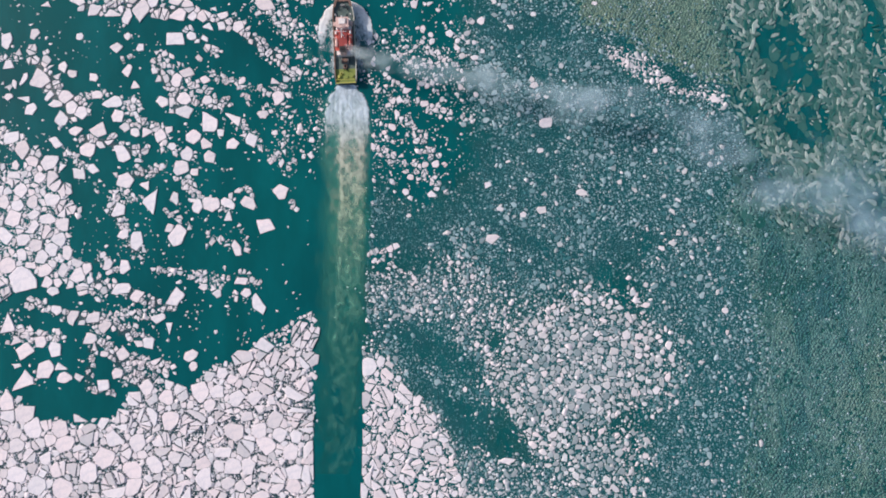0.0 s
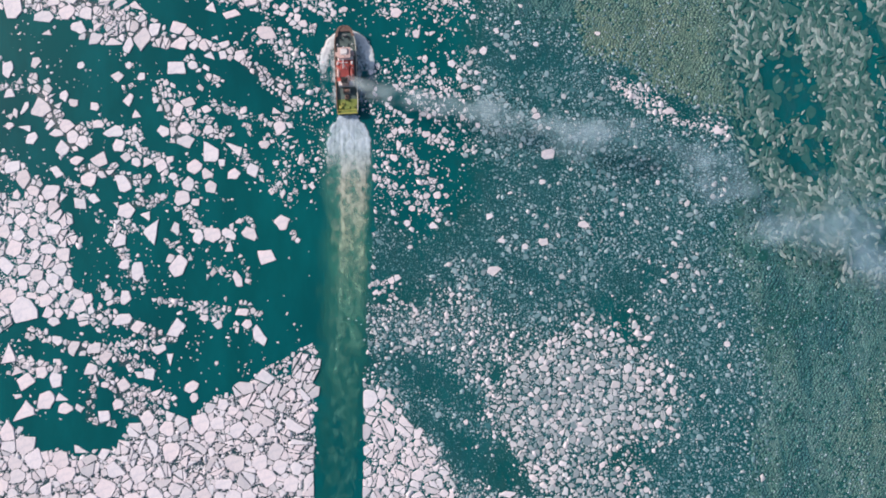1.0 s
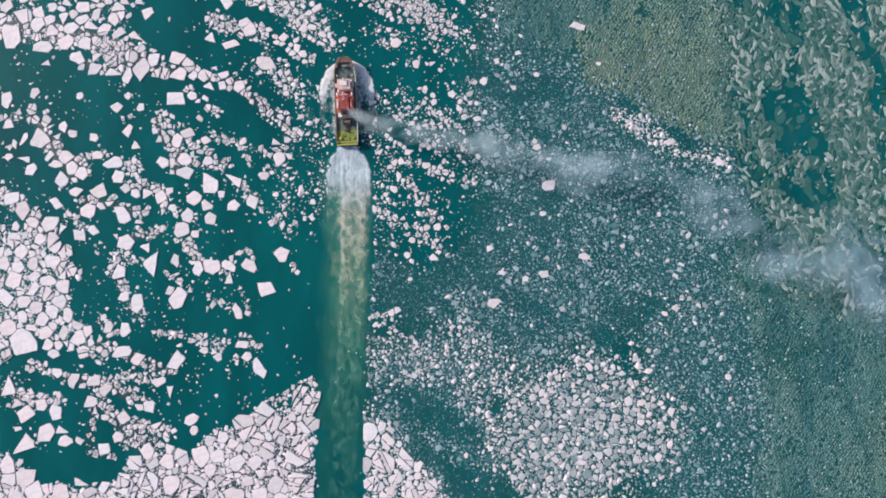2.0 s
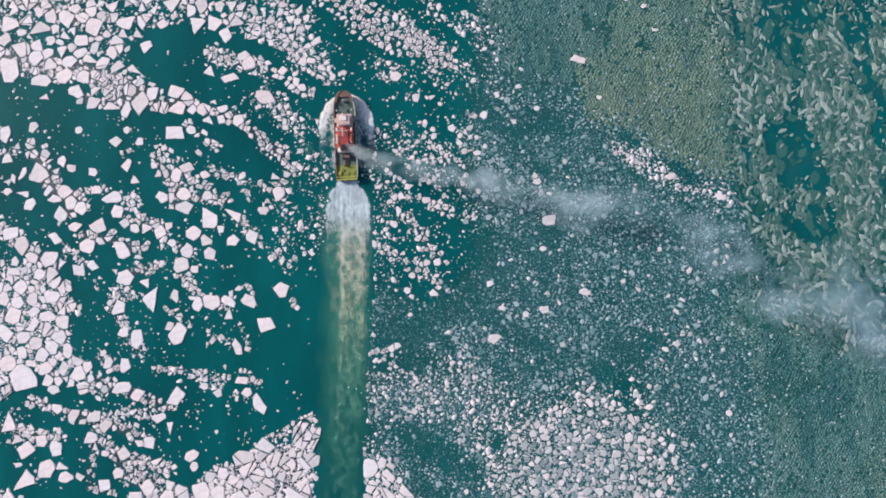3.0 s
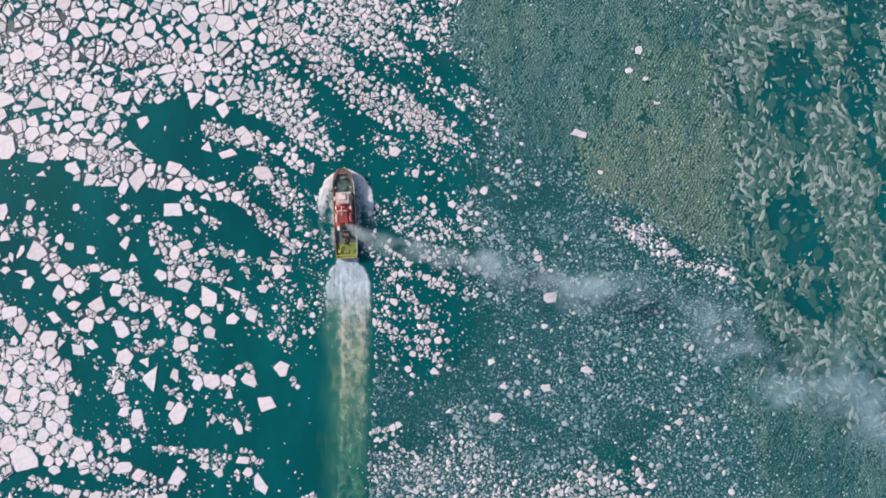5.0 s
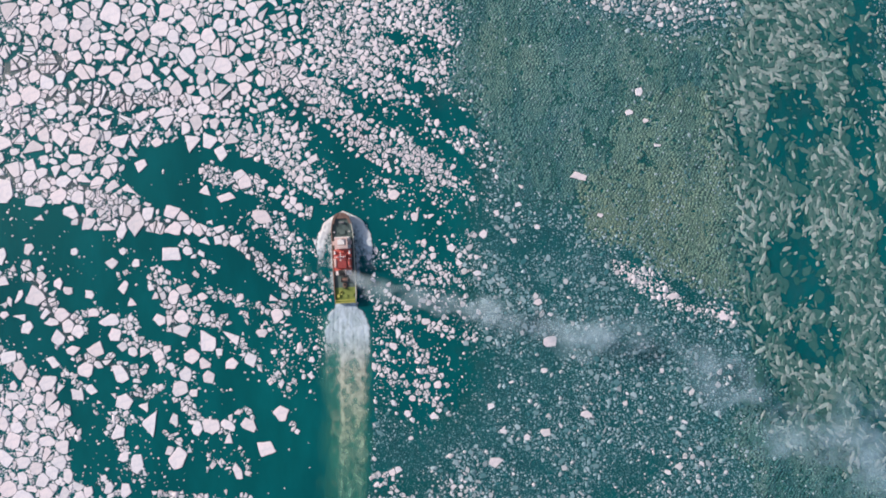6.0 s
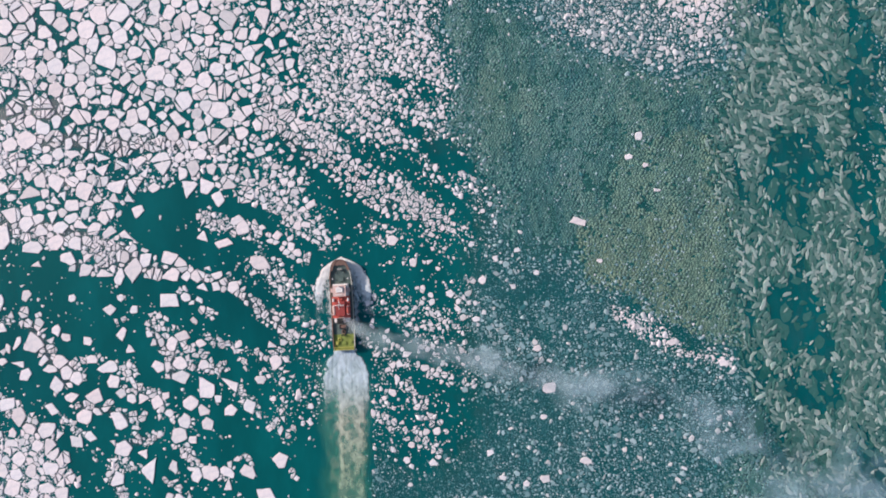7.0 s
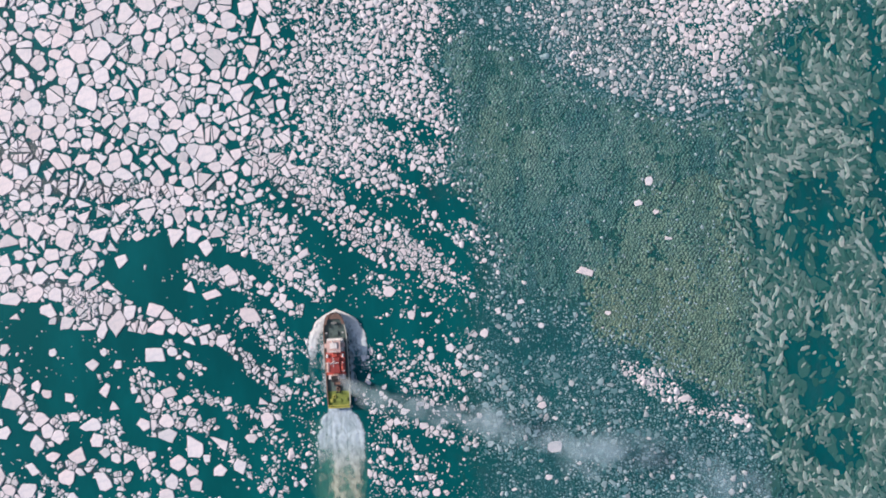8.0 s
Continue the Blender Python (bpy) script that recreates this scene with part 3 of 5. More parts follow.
DRIFTS += [
    (-119.5, 170.5, 5.5, 5.5, -40), (-135.9, 171.5, 5, 5, 0), (-131.8, 164.1, 5, 4.5, 0), (-103.2, 158.6, 6.5, 6, 40), (-106, 172.3, 5.5, 4.5, -30), (-100.8, 172.5, 5.5, 4.5, 40),
    (-98.6, 193.4, 6, 5, 0), (-93.3, 188, 7.5, 5, 0), (-84.1, 179.5, 5, 4.5, 90), (-101, 181, 4.5, 3.5, 0), (-120.5, 177.7, 5.5, 3.5, 30), (-95.7, 172.7, 5.5, 4.5, 90),
    (-189.7, 153.9, 6.5, 6, -50), (-190, 148.7, 8, 6, 90), (-183.7, 156.5, 4.5, 4.5, 0), (-178.3, 151.2, 7, 5, 20), (-183.3, 145.5, 6.5, 4, 0), (-174.3, 146.5, 9.1, 4, 5),
]
DRIFTS += [
    (-165.2, 147.2, 7, 5.5, 0), (-201.6, 144.8, 11.6, 9.6, 100), (-176.6, 139.5, 8.6, 5.5, 30), (-167.5, 139.4, 6, 5.5, -40), (-187, 137.4, 9.6, 6, 5), (-170.7, 132.4, 7, 6.5, -40),
    (-152.1, 143.8, 6, 5.5, 60), (-144.2, 142.7, 7.5, 4, -15), (-124.6, 132.7, 7, 6, 10), (-135.4, 131.5, 6, 6, 0), (-109.8, 141.2, 5.5, 5, 60), (-94.5, 148.9, 7, 3.5, 20),
    (-91.8, 145.5, 6, 5, 70), (-100.2, 138.6, 6.5, 4.5, 0),
]
# far pack: x, y, length, width, turn
DRIFTS += [
    (-173.9, 263.1, 7.2, 5.7, 0), (-167.7, 263, 5.3, 5.3, 0), (-161.5, 260.4, 7.2, 6.2, 80), (-146.7, 264.3, 6.2, 5.7, 0), (-182.5, 260.1, 6.2, 5.7, 60), (-178.1, 256.6, 4.8, 4.8, 0),
    (-183.8, 254.7, 6.2, 4.8, 20), (-166.4, 248.2, 7.2, 6.7, 80), (-174.5, 239.3, 7.7, 5.7, 10), (-163.2, 236.6, 9.1, 7.7, 50), (-154, 222.7, 12.4, 8.1, 95), (-178.7, 230, 5.3, 4.8, 0),
    (-188.6, 226.5, 7.2, 5.3, 80), (-160.2, 229.7, 6.7, 5.7, 60), (-141.7, 249, 9.1, 4.8, -25), (-131.9, 246.4, 9.6, 4.8, 90), (-125, 256, 8.6, 6.2, 60), (-122.1, 249.1, 6.7, 5.3, 20),
]
DRIFTS += [
    (-125.7, 243.8, 7.2, 5.3, 40), (-118.4, 256.4, 6.2, 5.3, 70), (-109.8, 241.1, 7.2, 6.7, -40), (-114.7, 246, 6.2, 5.3, 80), (-105.6, 253.2, 7.2, 4.8, 0), (-96.3, 250.1, 5.7, 5.3, 0),
    (-90.9, 249.3, 5.3, 3.8, 0), (-92.6, 256.6, 7.7, 6.7, -60), (-85.3, 261.4, 6.7, 6.7, 0), (-108.6, 213, 7.2, 6.7, -40), (-118.4, 218, 7.2, 6.7, 0), (-128.9, 224.3, 8.6, 6.7, 30),
    (-131.4, 215.8, 9.1, 7.2, 0), (-141.7, 225.7, 8.6, 4.8, 5), (-147.9, 233.2, 6.7, 6.7, 0), (-144.2, 239.2, 5.3, 5.3, 0), (-122.1, 233.4, 6.7, 4.3, 100), (-112.3, 231.3, 6.2, 4.3, -30),
]
DRIFTS += [
    (-100.1, 227.4, 6.7, 5.7, -60), (-103.3, 217.8, 7.2, 5.3, 80), (-89.1, 224.8, 6.7, 5.7, -50), (-86.6, 233.3, 6.2, 4.8, 60), (-79.3, 228.3, 7.2, 4.8, -50), (-165.1, 218.8, 7.2, 5.3, 70),
    (-177.9, 220.2, 7.2, 6.7, -40), (-183.6, 219, 7.2, 4.8, -60), (-190.3, 216.7, 7.2, 5.3, -60), (-177.4, 209.2, 6.7, 5.7, 60), (-171.2, 204.2, 5.7, 5.3, 30), (-165.6, 209.7, 6.2, 4.8, 90),
    (-149.1, 205.1, 6.7, 5.7, -20), (-154, 203.9, 6.2, 5.3, -40), (-155.2, 213.7, 7.2, 4.8, 0), (-145.4, 213.5, 5.7, 5.3, 90), (-138, 213.4, 6.2, 4.8, 0), (-124.6, 207.1, 5.3, 5.3, 50),
]
DRIFTS += [
    (-116, 211.4, 5.7, 4.3, 20), (-102.6, 198.3, 8.6, 7.7, -30), (-108.7, 200.8, 5.7, 5.3, 0), (-91.6, 206.6, 4.3, 3.8, 0), (-85.5, 208.5, 5.7, 3.8, 80),
]
# scattered floes: x, y, length, width, turn
DRIFTS += [
    (20, 21.2, 6.5, 5, 0), (42, 34, 5, 4, 0), (44.3, 73.5, 7, 5, 10), (120, 84.5, 3.7, 3.5, 0), (39.2, 91, 3.7, 3, 0), (1.1, 115.3, 4, 3.5, 90),
    (15.3, 121.3, 4, 3.5, 90), (-25.4, 16.9, 3.5, 3.5, 0), (25.5, -75.1, 6.5, 3, 10), (17.9, 45.3, 3.2, 3.2, 0), (-18.7, 42.3, 3.5, 3, 0), (-6.8, 41, 4, 3.5, 0),
    (83.2, -30.1, 3.5, 3, 0), (121.5, -10.4, 3, 3, 0), (58.2, 146.8, 6.8, 4.5, -10), (85.4, 184.7, 4, 3.5, 60), (80.7, 175.4, 3.5, 2.8, 0), (88.2, 171.7, 2.8, 2.3, 0),
]
DRIFTS += [
    (93.1, 160.5, 3, 2.3, 0), (-24.5, 139, 5.5, 5, 0), (-15.3, 129.1, 4, 4, 0), (-25, 71.8, 4, 3.5, -30), (10.6, 137.2, 3.3, 2.8, 0), (21.3, 130.8, 3, 2.8, 0),
    (30.9, 134.3, 3.5, 2, 0), (28.8, 118.5, 3, 2.5, 0), (39.4, 124.3, 3, 2.5, 0), (12.3, 104, 3.5, 2.5, 0), (67.3, 129.3, 3, 2, 0), (98.1, 93.2, 3.3, 2.8, 0),
    (41.6, 61, 3.3, 2.8, 0), (33.6, 32, 3, 2.8, 0), (102.3, 38.5, 2.5, 2.3, 0), (59.7, 41.9, 5, 3.3, -10), (-18.5, 88.9, 3.8, 3, 0), (-10.4, 82.6, 3.5, 3, 0),
]
DRIFTS += [
    (-5.4, 55, 4, 3.5, 0), (-16.7, 48.8, 3, 2.8, 0), (-22.9, 17.9, 3.5, 3.3, 0),
]


def reach(f, way):
    """How far an oval floe (x, y, length, width, turn) reaches from its middle in a direction."""
    a = way - radians(f[4])
    return 0.5 / math.sqrt((math.cos(a) / f[2]) ** 2 + (math.sin(a) / f[3]) ** 2)


def floe_outline(f, rand, grow=1.0, corners=(3, 3, 4, 4, 4, 5, 5, 6)):
    """A broken, angular plate filling the oval; grow lets it spread until its neighbours stop it."""
    n = rand.choice(corners)
    start, turn = rand.random() * 2 * math.pi, radians(f[4])
    pts = []
    for k in range(n):
        a = start + (k + 0.62 * (rand.random() - 0.5)) * 2 * math.pi / n
        s = grow * rand.uniform(0.98, 1.26) * (1.12 if n < 5 else 1.0)
        u, v = s * f[2] / 2 * math.cos(a), s * f[3] / 2 * math.sin(a)
        pts.append((f[0] + u * math.cos(turn) - v * math.sin(turn), f[1] + u * math.sin(turn) + v * math.cos(turn)))
    return pts


def chipped(pts, rand):
    """Knocks off one or two corners along straight breaks."""
    for _ in range(rand.choice((0, 1, 1, 2))):
        if len(pts) < 4:
            break
        mx, my = sum(p[0] for p in pts) / len(pts), sum(p[1] for p in pts) / len(pts)
        x, y = pts[rand.randrange(len(pts))]
        d = math.hypot(x - mx, y - my)
        if d < 0.6:
            continue
        a = math.atan2(y - my, x - mx) + rand.gauss(0, 0.35)
        nx, ny = math.cos(a), math.sin(a)
        pts = cut(pts, nx, ny, nx * mx + ny * my + d * rand.uniform(0.5, 0.85))
    return pts


def cut(pts, nx, ny, far):
    """The part of a convex outline where n . p < far."""
    out = []
    for (ax, ay), (bx, by) in zip(pts, pts[1:] + pts[:1]):
        da, db = nx * ax + ny * ay - far, nx * bx + ny * by - far
        if da <= 0:
            out.append((ax, ay))
        if (da < 0) != (db < 0) and da != db:
            s = da / (da - db)
            out.append((ax + s * (bx - ax), ay + s * (by - ay)))
    return out


def area(pts):
    return 0.5 * abs(sum(ax * by - bx * ay for (ax, ay), (bx, by) in zip(pts, pts[1:] + pts[:1])))


def split(pts, aim, rand, deep=0):
    """Cracks a plate along straight lines until its pieces are small enough, and lets them drift apart a little."""
    size = math.sqrt(area(pts))
    if size < aim * rand.uniform(0.75, 1.6) or deep > 4 or size < 1.0:
        return [pts]
    mx, my = sum(p[0] for p in pts) / len(pts), sum(p[1] for p in pts) / len(pts)
    far = max(pts, key=lambda p: math.hypot(p[0] - mx, p[1] - my))
    a = math.atan2(far[1] - my, far[0] - mx) + rand.gauss(0, 0.8)  # mostly across the longer way
    nx, ny = math.cos(a), math.sin(a)
    d = nx * mx + ny * my + rand.uniform(-0.32, 0.32) * size
    out = []
    for h in (cut(pts, nx, ny, d - 0.07), cut(pts, -nx, -ny, -d - 0.07)):
        if len(h) < 3:
            continue
        cx, cy, turn, k = sum(p[0] for p in h) / len(h), sum(p[1] for p in h) / len(h), rand.gauss(0, 0.06), rand.uniform(0.88, 0.99)
        c, t = k * math.cos(turn), k * math.sin(turn)
        h = [(cx + (x - cx) * c - (y - cy) * t, cy + (x - cx) * t + (y - cy) * c) for x, y in h]
        out += split(h, aim, rand, deep + 1)
    return out


def worn(pts, rand, step=1.4, rough=0.10):
    """Breaks the straight edges into short uneven pieces."""
    out = []
    for (ax, ay), (bx, by) in zip(pts, pts[1:] + pts[:1]):
        length = math.hypot(bx - ax, by - ay)
        if length < 0.15:
            continue
        n = max(1, min(4, round(length / step)))
        for k in range(n):
            s = k / n
            j = rough * min(length, 3.0) * (rand.random() - 0.5)
            c = 0.06 * length if k == 0 and rand.random() < 0.5 else 0
            out.append((ax + (s + (c / length if k == 0 else 0)) * (bx - ax) + j * (by - ay) / length, ay + (s + (c / length if k == 0 else 0)) * (by - ay) - j * (bx - ax) / length))
    return out


def plate(pts, top, bevel):
    """Vertices and faces of a floating plate: side, worn shoulder and flat top."""
    n = len(pts)
    mx, my = sum(p[0] for p in pts) / n, sum(p[1] for p in pts) / n
    verts, faces = [], []
    for inset, z in ((0.0, -0.25), (0.0, top * 0.6), (bevel, top)):
        for x, y in pts:
            d = math.hypot(x - mx, y - my) or 1
            k = max(0.3, 1 - inset / d)
            verts.append((mx + (x - mx) * k, my + (y - my) * k, z))
    for r in range(2):
        for i in range(n):
            j = (i + 1) % n
            faces.append((r * n + i, r * n + j, (r + 1) * n + j, (r + 1) * n + i))
    faces.append(tuple(range(2 * n, 3 * n)))
    return verts, faces


rand = random.Random(11)
hash_cell = 8.0
grid = defaultdict(list)
pieces = []


def put(f):
    pieces.append(f)
    grid[int(f[0] // hash_cell), int(f[1] // hash_cell)].append(len(pieces) - 1)


def around(x, y, span=1):
    cx, cy = int(x // hash_cell), int(y // hash_cell)
    for i in range(cx - span, cx + span + 1):
        for j in range(cy - span, cy + span + 1):
            yield from grid.get((i, j), ())


def stamp(cover, per_metre, x, y, r):
    """Marks round spots on a grid of the plan."""
    x, y, r = np.asarray(x), np.asarray(y), np.asarray(r)
    span = int(np.ceil(r.max() * per_metre)) if len(x) else 0
    i, j = ((x - X0) * per_metre).astype(int), ((y - Y0) * per_metre).astype(int)
    for a in range(-span, span + 1):
        for b in range(-span, span + 1):
            hit = (a * a + b * b <= (r * per_metre) ** 2) & (i + a >= 0) & (j + b >= 0) & (i + a < cover.shape[1]) & (j + b < cover.shape[0])
            cover[j[hit] + b, i[hit] + a] = True


for f in DRIFTS:
    put(f)
singles = len(pieces)
full = np.zeros((NY, NX), bool)
stamped = 0

# broken floes between them, from large to small
for r in (7.0, 5.6, 4.6, 3.8, 3.2, 2.7, 2.3, 2.0, 1.7, 1.4):
    fresh = pieces[stamped:]
    stamp(full, 1, [f[0] for f in fresh], [f[1] for f in fresh], [0.42 * f[3] for f in fresh])
    stamped = len(pieces)
    tries = int(52000 * (2.2 / r) ** 1.2)
    xs, ys = rng.uniform(X0, X1, tries), rng.uniform(Y0, Y1, tries)
    limit, cover, streak = sample(big_r, xs, ys), sample(big_cover, xs, ys), sample(STREAK, xs, ys)
    chance = np.where(cover > 0.5, cover, cover * np.clip(5.5 * (streak - 0.44), 0, 2.2))
    ok = (np.where((cover > 0.55) & (limit > 2.5), 1.6, 1.0) * limit >= r * 0.9) & (rng.random(tries) < chance * np.where(r > 2.2, 0.66, 0.85)) & ~sample(full, xs, ys)
    for x, y in zip(xs[ok], ys[ok]):
        stretch = rand.uniform(1.0, 1.75)
        q = r * (rand.uniform(0.85, 1.08) if r > 2.2 else rand.uniform(0.5, 1.08))
        f = (x, y, 2 * q * math.sqrt(stretch), 2 * q / math.sqrt(stretch), rand.uniform(0, 180))
        free = True
        for k in around(x, y, 2 if r > 4 else 1):
            g = pieces[k]
            d = math.hypot(g[0] - x, g[1] - y)
            if d < 0.92 * q + 0.5 * (0.5 * (g[2] + g[3])) * 0.92:
                free = False
                break
        if free:
            put(f)

# thin plates in the east, long and lying across the swell
first_plate = len(pieces)
for r in (1.7, 1.35, 1.12, 0.95, 0.8, 0.68, 0.56):
    fresh = pieces[stamped:]
    stamp(full, 1, [f[0] for f in fresh], [f[1] for f in fresh], [0.42 * f[3] for f in fresh])
    stamped = len(pieces)
    tries = int((14000 if r > 1.5 else 50000) * (1.5 / r) ** 1.3)
    xs, ys = rng.uniform(60, X1, tries), rng.uniform(Y0, Y1, tries)
    leaf, cover, streak = sample(kind_share["leaf"], xs, ys), sample(small_cover, xs, ys), 0.35 * sample(STREAK, xs, ys) + 0.65 * sample(CLUMP, xs, ys)
    ok = ~sample(full, xs, ys) & (sample(small_r, xs, ys) * 1.9 >= r) & (rng.random(tries) < leaf) & (rng.random(tries) < np.where(cover > 0.88, 0.9, cover * np.clip(12 * (streak - 0.43), 0.015, 1.2)))
    for x, y in zip(xs[ok], ys[ok]):
        stretch = rand.uniform(1.3, 4.0)
        swing = 105 + 120 * (float(sample(SWIRL, x, y)) - 0.5)
        f = (x, y, 2 * r * math.sqrt(stretch), 2 * r / math.sqrt(stretch), rand.gauss(swing, 42))
        free = True
        for k in around(x, y):
            g = pieces[k]
            dx, dy = g[0] - x, g[1] - y
            d = math.hypot(dx, dy)
            if d < 0.7 * (f[2] + g[2]):
                way = math.atan2(dy, dx)
                if d < 0.76 * (reach(f, way) + reach(g, way)):
                    free = False
                    break
        if free:
            put(f)
last_plate = len(pieces)

# large sheets of dark thin ice lying under the plates
sheets = []
for r in (3.3, 2.7, 2.2, 1.8):
    tries = int(3400 * (3 / r) ** 1.6)
    xs, ys = rng.uniform(60, X1, tries), rng.uniform(Y0, Y1, tries)
    thick = sample(kind_share["leaf"], xs, ys) * np.clip(9 * (0.35 * sample(STREAK, xs, ys) + 0.65 * sample(CLUMP, xs, ys) - 0.42), 0, 1)
    for x, y in zip(*(c[rng.random(tries) < 0.34 * thick] for c in (xs, ys))):
        if all(math.hypot(g[0] - x, g[1] - y) > 0.8 * r + 0.36 * g[2] for g in sheets):
            stretch = rand.uniform(1.1, 2.6)
            sheets.append((x, y, 2 * r * math.sqrt(stretch), 2 * r / math.sqrt(stretch), rand.gauss(105 + 120 * (float(sample(SWIRL, x, y)) - 0.5), 34)))
for f in sheets:
    verts, faces = plate(worn(floe_outline(f, rand, 0.95, (5, 6, 7, 8)), rand, 1.6, 0.2), 0.03 + 0.03 * rand.random(), 0.3)
    ob = add_mesh("ice_sheet", [(x - f[0], y - f[1], z) for x, y, z in verts], faces, SHEET_ICE)
    ob.location = (f[0], f[1], 0)
    what = "broad" if f[2] > 6.5 else "small"
    tagged(ob, f"{what} sheet of dark green thin ice among grey plates", "ice sheet", "thin ice sheets")

taken = np.zeros((NY * 2, NX * 2), bool)
loose = {"plate": ([], []), "white": ([], []), "pale": ([], []), "grey": ([], [])}
floe_group = "drifting ice floes"
for k, f in enumerate(pieces):
    pack = 0.0 if k >= first_plate else float(np.clip((sample(big_cover, f[0], f[1]) - 0.55) / 0.3, 0, 1))
    gap = rand.uniform(0.03, 0.12) + 0.06 * (1 - pack)
    if k >= first_plate:
        outline = floe_outline(f, rand, 0.95, (5, 5, 6, 6, 7))
    elif pack > 0.5:
        outline = floe_outline(f, rand, 1.0 + 0.3 * pack, (4, 4, 5, 5) if k < singles else (4, 5, 6))
    elif f[0] > -40:
        outline = floe_outline(f, rand, 0.95, (4, 5, 5, 6, 6))
    else:
        outline = floe_outline(f, rand)
    for o in () if k >= first_plate else around(f[0], f[1], 2):
        if o == k:
            continue
        g = pieces[o]
        dx, dy = g[0] - f[0], g[1] - f[1]
        d = math.hypot(dx, dy)
        if o >= first_plate:
            continue
        if d > 0.75 * (f[2] + g[2]) or d < 0.01:
            continue
        way = math.atan2(dy, dx)
        mine, other = reach(f, way), reach(g, way + math.pi)
        nx, ny = dx / d, dy / d
        outline = cut(outline, nx, ny, nx * f[0] + ny * f[1] + d * mine / (mine + other) - gap)
        if len(outline) < 3:
            break
    if f[1] < 84 and k >= singles and len(outline) >= 3:
        j, i = int((f[1] - Y0) / CELL), int((-47 - X0) / CELL)
        j = min(max(j, 0), NY - 1)
        west = f[0] < middle[j, i]
        outline = cut(outline, 1, 0, middle[j, i] - half[j, i] + 0.6) if west else cut(outline, -1, 0, -middle[j, i] - half[j, i] + 0.6)
    if len(outline) < 3:
        continue
    if pack > 0.3:
        outline = chipped(outline, rand)
    size = math.sqrt(f[2] * f[3])
    shards = [outline] if k < singles or k >= first_plate else split(outline, (0.85 + 0.9 * (1 - pack)) * float(sample(big_r, f[0], f[1])) * rand.uniform(0.7, 1.3), rand)
    for outline in shards:
        outline = worn(outline, rand, 1.5 if k < singles else 2.4, 0.10 if k < singles else 0.06)
        if len(outline) < 3:
            continue
        i0, i1 = int((f[0] - f[2] / 2 - X0) * 2), int((f[0] + f[2] / 2 - X0) * 2) + 1
        j0, j1 = int((f[1] - f[2] / 2 - Y0) * 2), int((f[1] + f[2] / 2 - Y0) * 2) + 1
        i0, i1, j0, j1 = max(i0, 0), min(i1, 2 * NX), max(j0, 0), min(j1, 2 * NY)
        if i1 > i0 and j1 > j0:
            px, py = np.meshgrid(X0 + (np.arange(i0, i1) + 0.5) / 2, Y0 + (np.arange(j0, j1) + 0.5) / 2)
            taken[j0:j1, i0:i1] |= inside(px, py, outline)
        top = 0.10 + 0.38 * rand.random() if k >= first_plate else 0.12 + 0.022 * size + 0.12 * rand.random()
        verts, faces = plate(outline, top, 0.14 if k < first_plate else 0.32)
        if k < singles:
            mx, my = f[0], f[1]
            ob = add_mesh("ice_floe", [(x - mx, y - my, z) for x, y, z in verts], faces, FLOE_ICE)
            ob.location = (mx, my, 0)
            what = "large" if size > 7 else "mid-sized" if size > 4.5 else "small"
            form = "long" if f[2] > 1.5 * f[3] else "angular"
            where = "jammed in close pack" if pack > 0.5 else "in a loose drift" if sample(big_cover, mx, my) > 0.25 else "adrift in open water"
            tagged(ob, f"{what} {form} floe of snow-covered white ice {where}", "ice floe", floe_group)
            continue
        pick, white, pale = rng.random(), sample(kind_share["white"], f[0], f[1]), sample(kind_share["pale"], f[0], f[1])
        vs, fs = loose["plate" if first_plate <= k < last_plate else "white" if pick < 0.08 + white else "pale" if pick < 0.25 + white + pale else "grey"]
        base = len(vs)
        vs.extend(verts)
        fs.extend(tuple(i + base for i in face) for face in faces)
loose_labels = {
    "plate": ("thin_ice_plates", PLATE_ICE, "thin grey-green ice plates lying close together"),
    "white": ("broken_floes", WHITE_ICE, "broken angular white floes packed between larger ones"),
    "pale": ("pale_floes", PALE_ICE, "small pale grey floes crowded among brash"),
    "grey": ("grey_floes", GREY_ICE, "dull grey broken floes adrift among brash"),
}
for kind, (name, material, label) in loose_labels.items():
    tagged(add_mesh(name, *loose[kind], material), label, "sea ice", kind="stuff")


# ---- brash, slush and thin plates ----
def scatter(spacing, choose):
    """Jittered points over the plan, thinned by choose(x, y)."""
    nx, ny = int((X1 - X0) / spacing), int((Y1 - Y0) / (spacing * 0.87))
    i, j = np.meshgrid(np.arange(nx), np.arange(ny))
    x = X0 + (i + 0.5 * (j % 2) + rng.uniform(-0.45, 0.45, i.shape)) * spacing
    y = Y0 + (j + rng.uniform(-0.45, 0.45, i.shape)) * spacing * 0.87
    x, y = x.ravel(), y.ravel()
    keep = choose(x, y)
    return x[keep], y[keep]


def small_ice(name, x, y, length, width, turn, top, material, corners, label, inset=0.86, jag=0.33):
    """Many little plates in one mesh: a rim at the water, and a smaller top."""
    n = len(x)
    a = (np.arange(corners)[None] + rng.uniform(-jag, jag, (n, corners)) + rng.random((n, 1))) * 2 * np.pi / corners
    s = rng.uniform(1.15 - jag, 1.15, (n, corners))
    u, v = s * length[:, None] * np.cos(a), s * width[:, None] * np.sin(a)
    c, d = np.cos(turn)[:, None], np.sin(turn)[:, None]
    ox, oy = u * c - v * d, u * d + v * c
    rings = [np.stack([x[:, None] + k * ox, y[:, None] + k * oy, np.broadcast_to(z[:, None], ox.shape)], -1) for k, z in ((1.0, np.full(n, -0.06)), (inset, top))]
    return ring_mesh(name, rings, material, label)


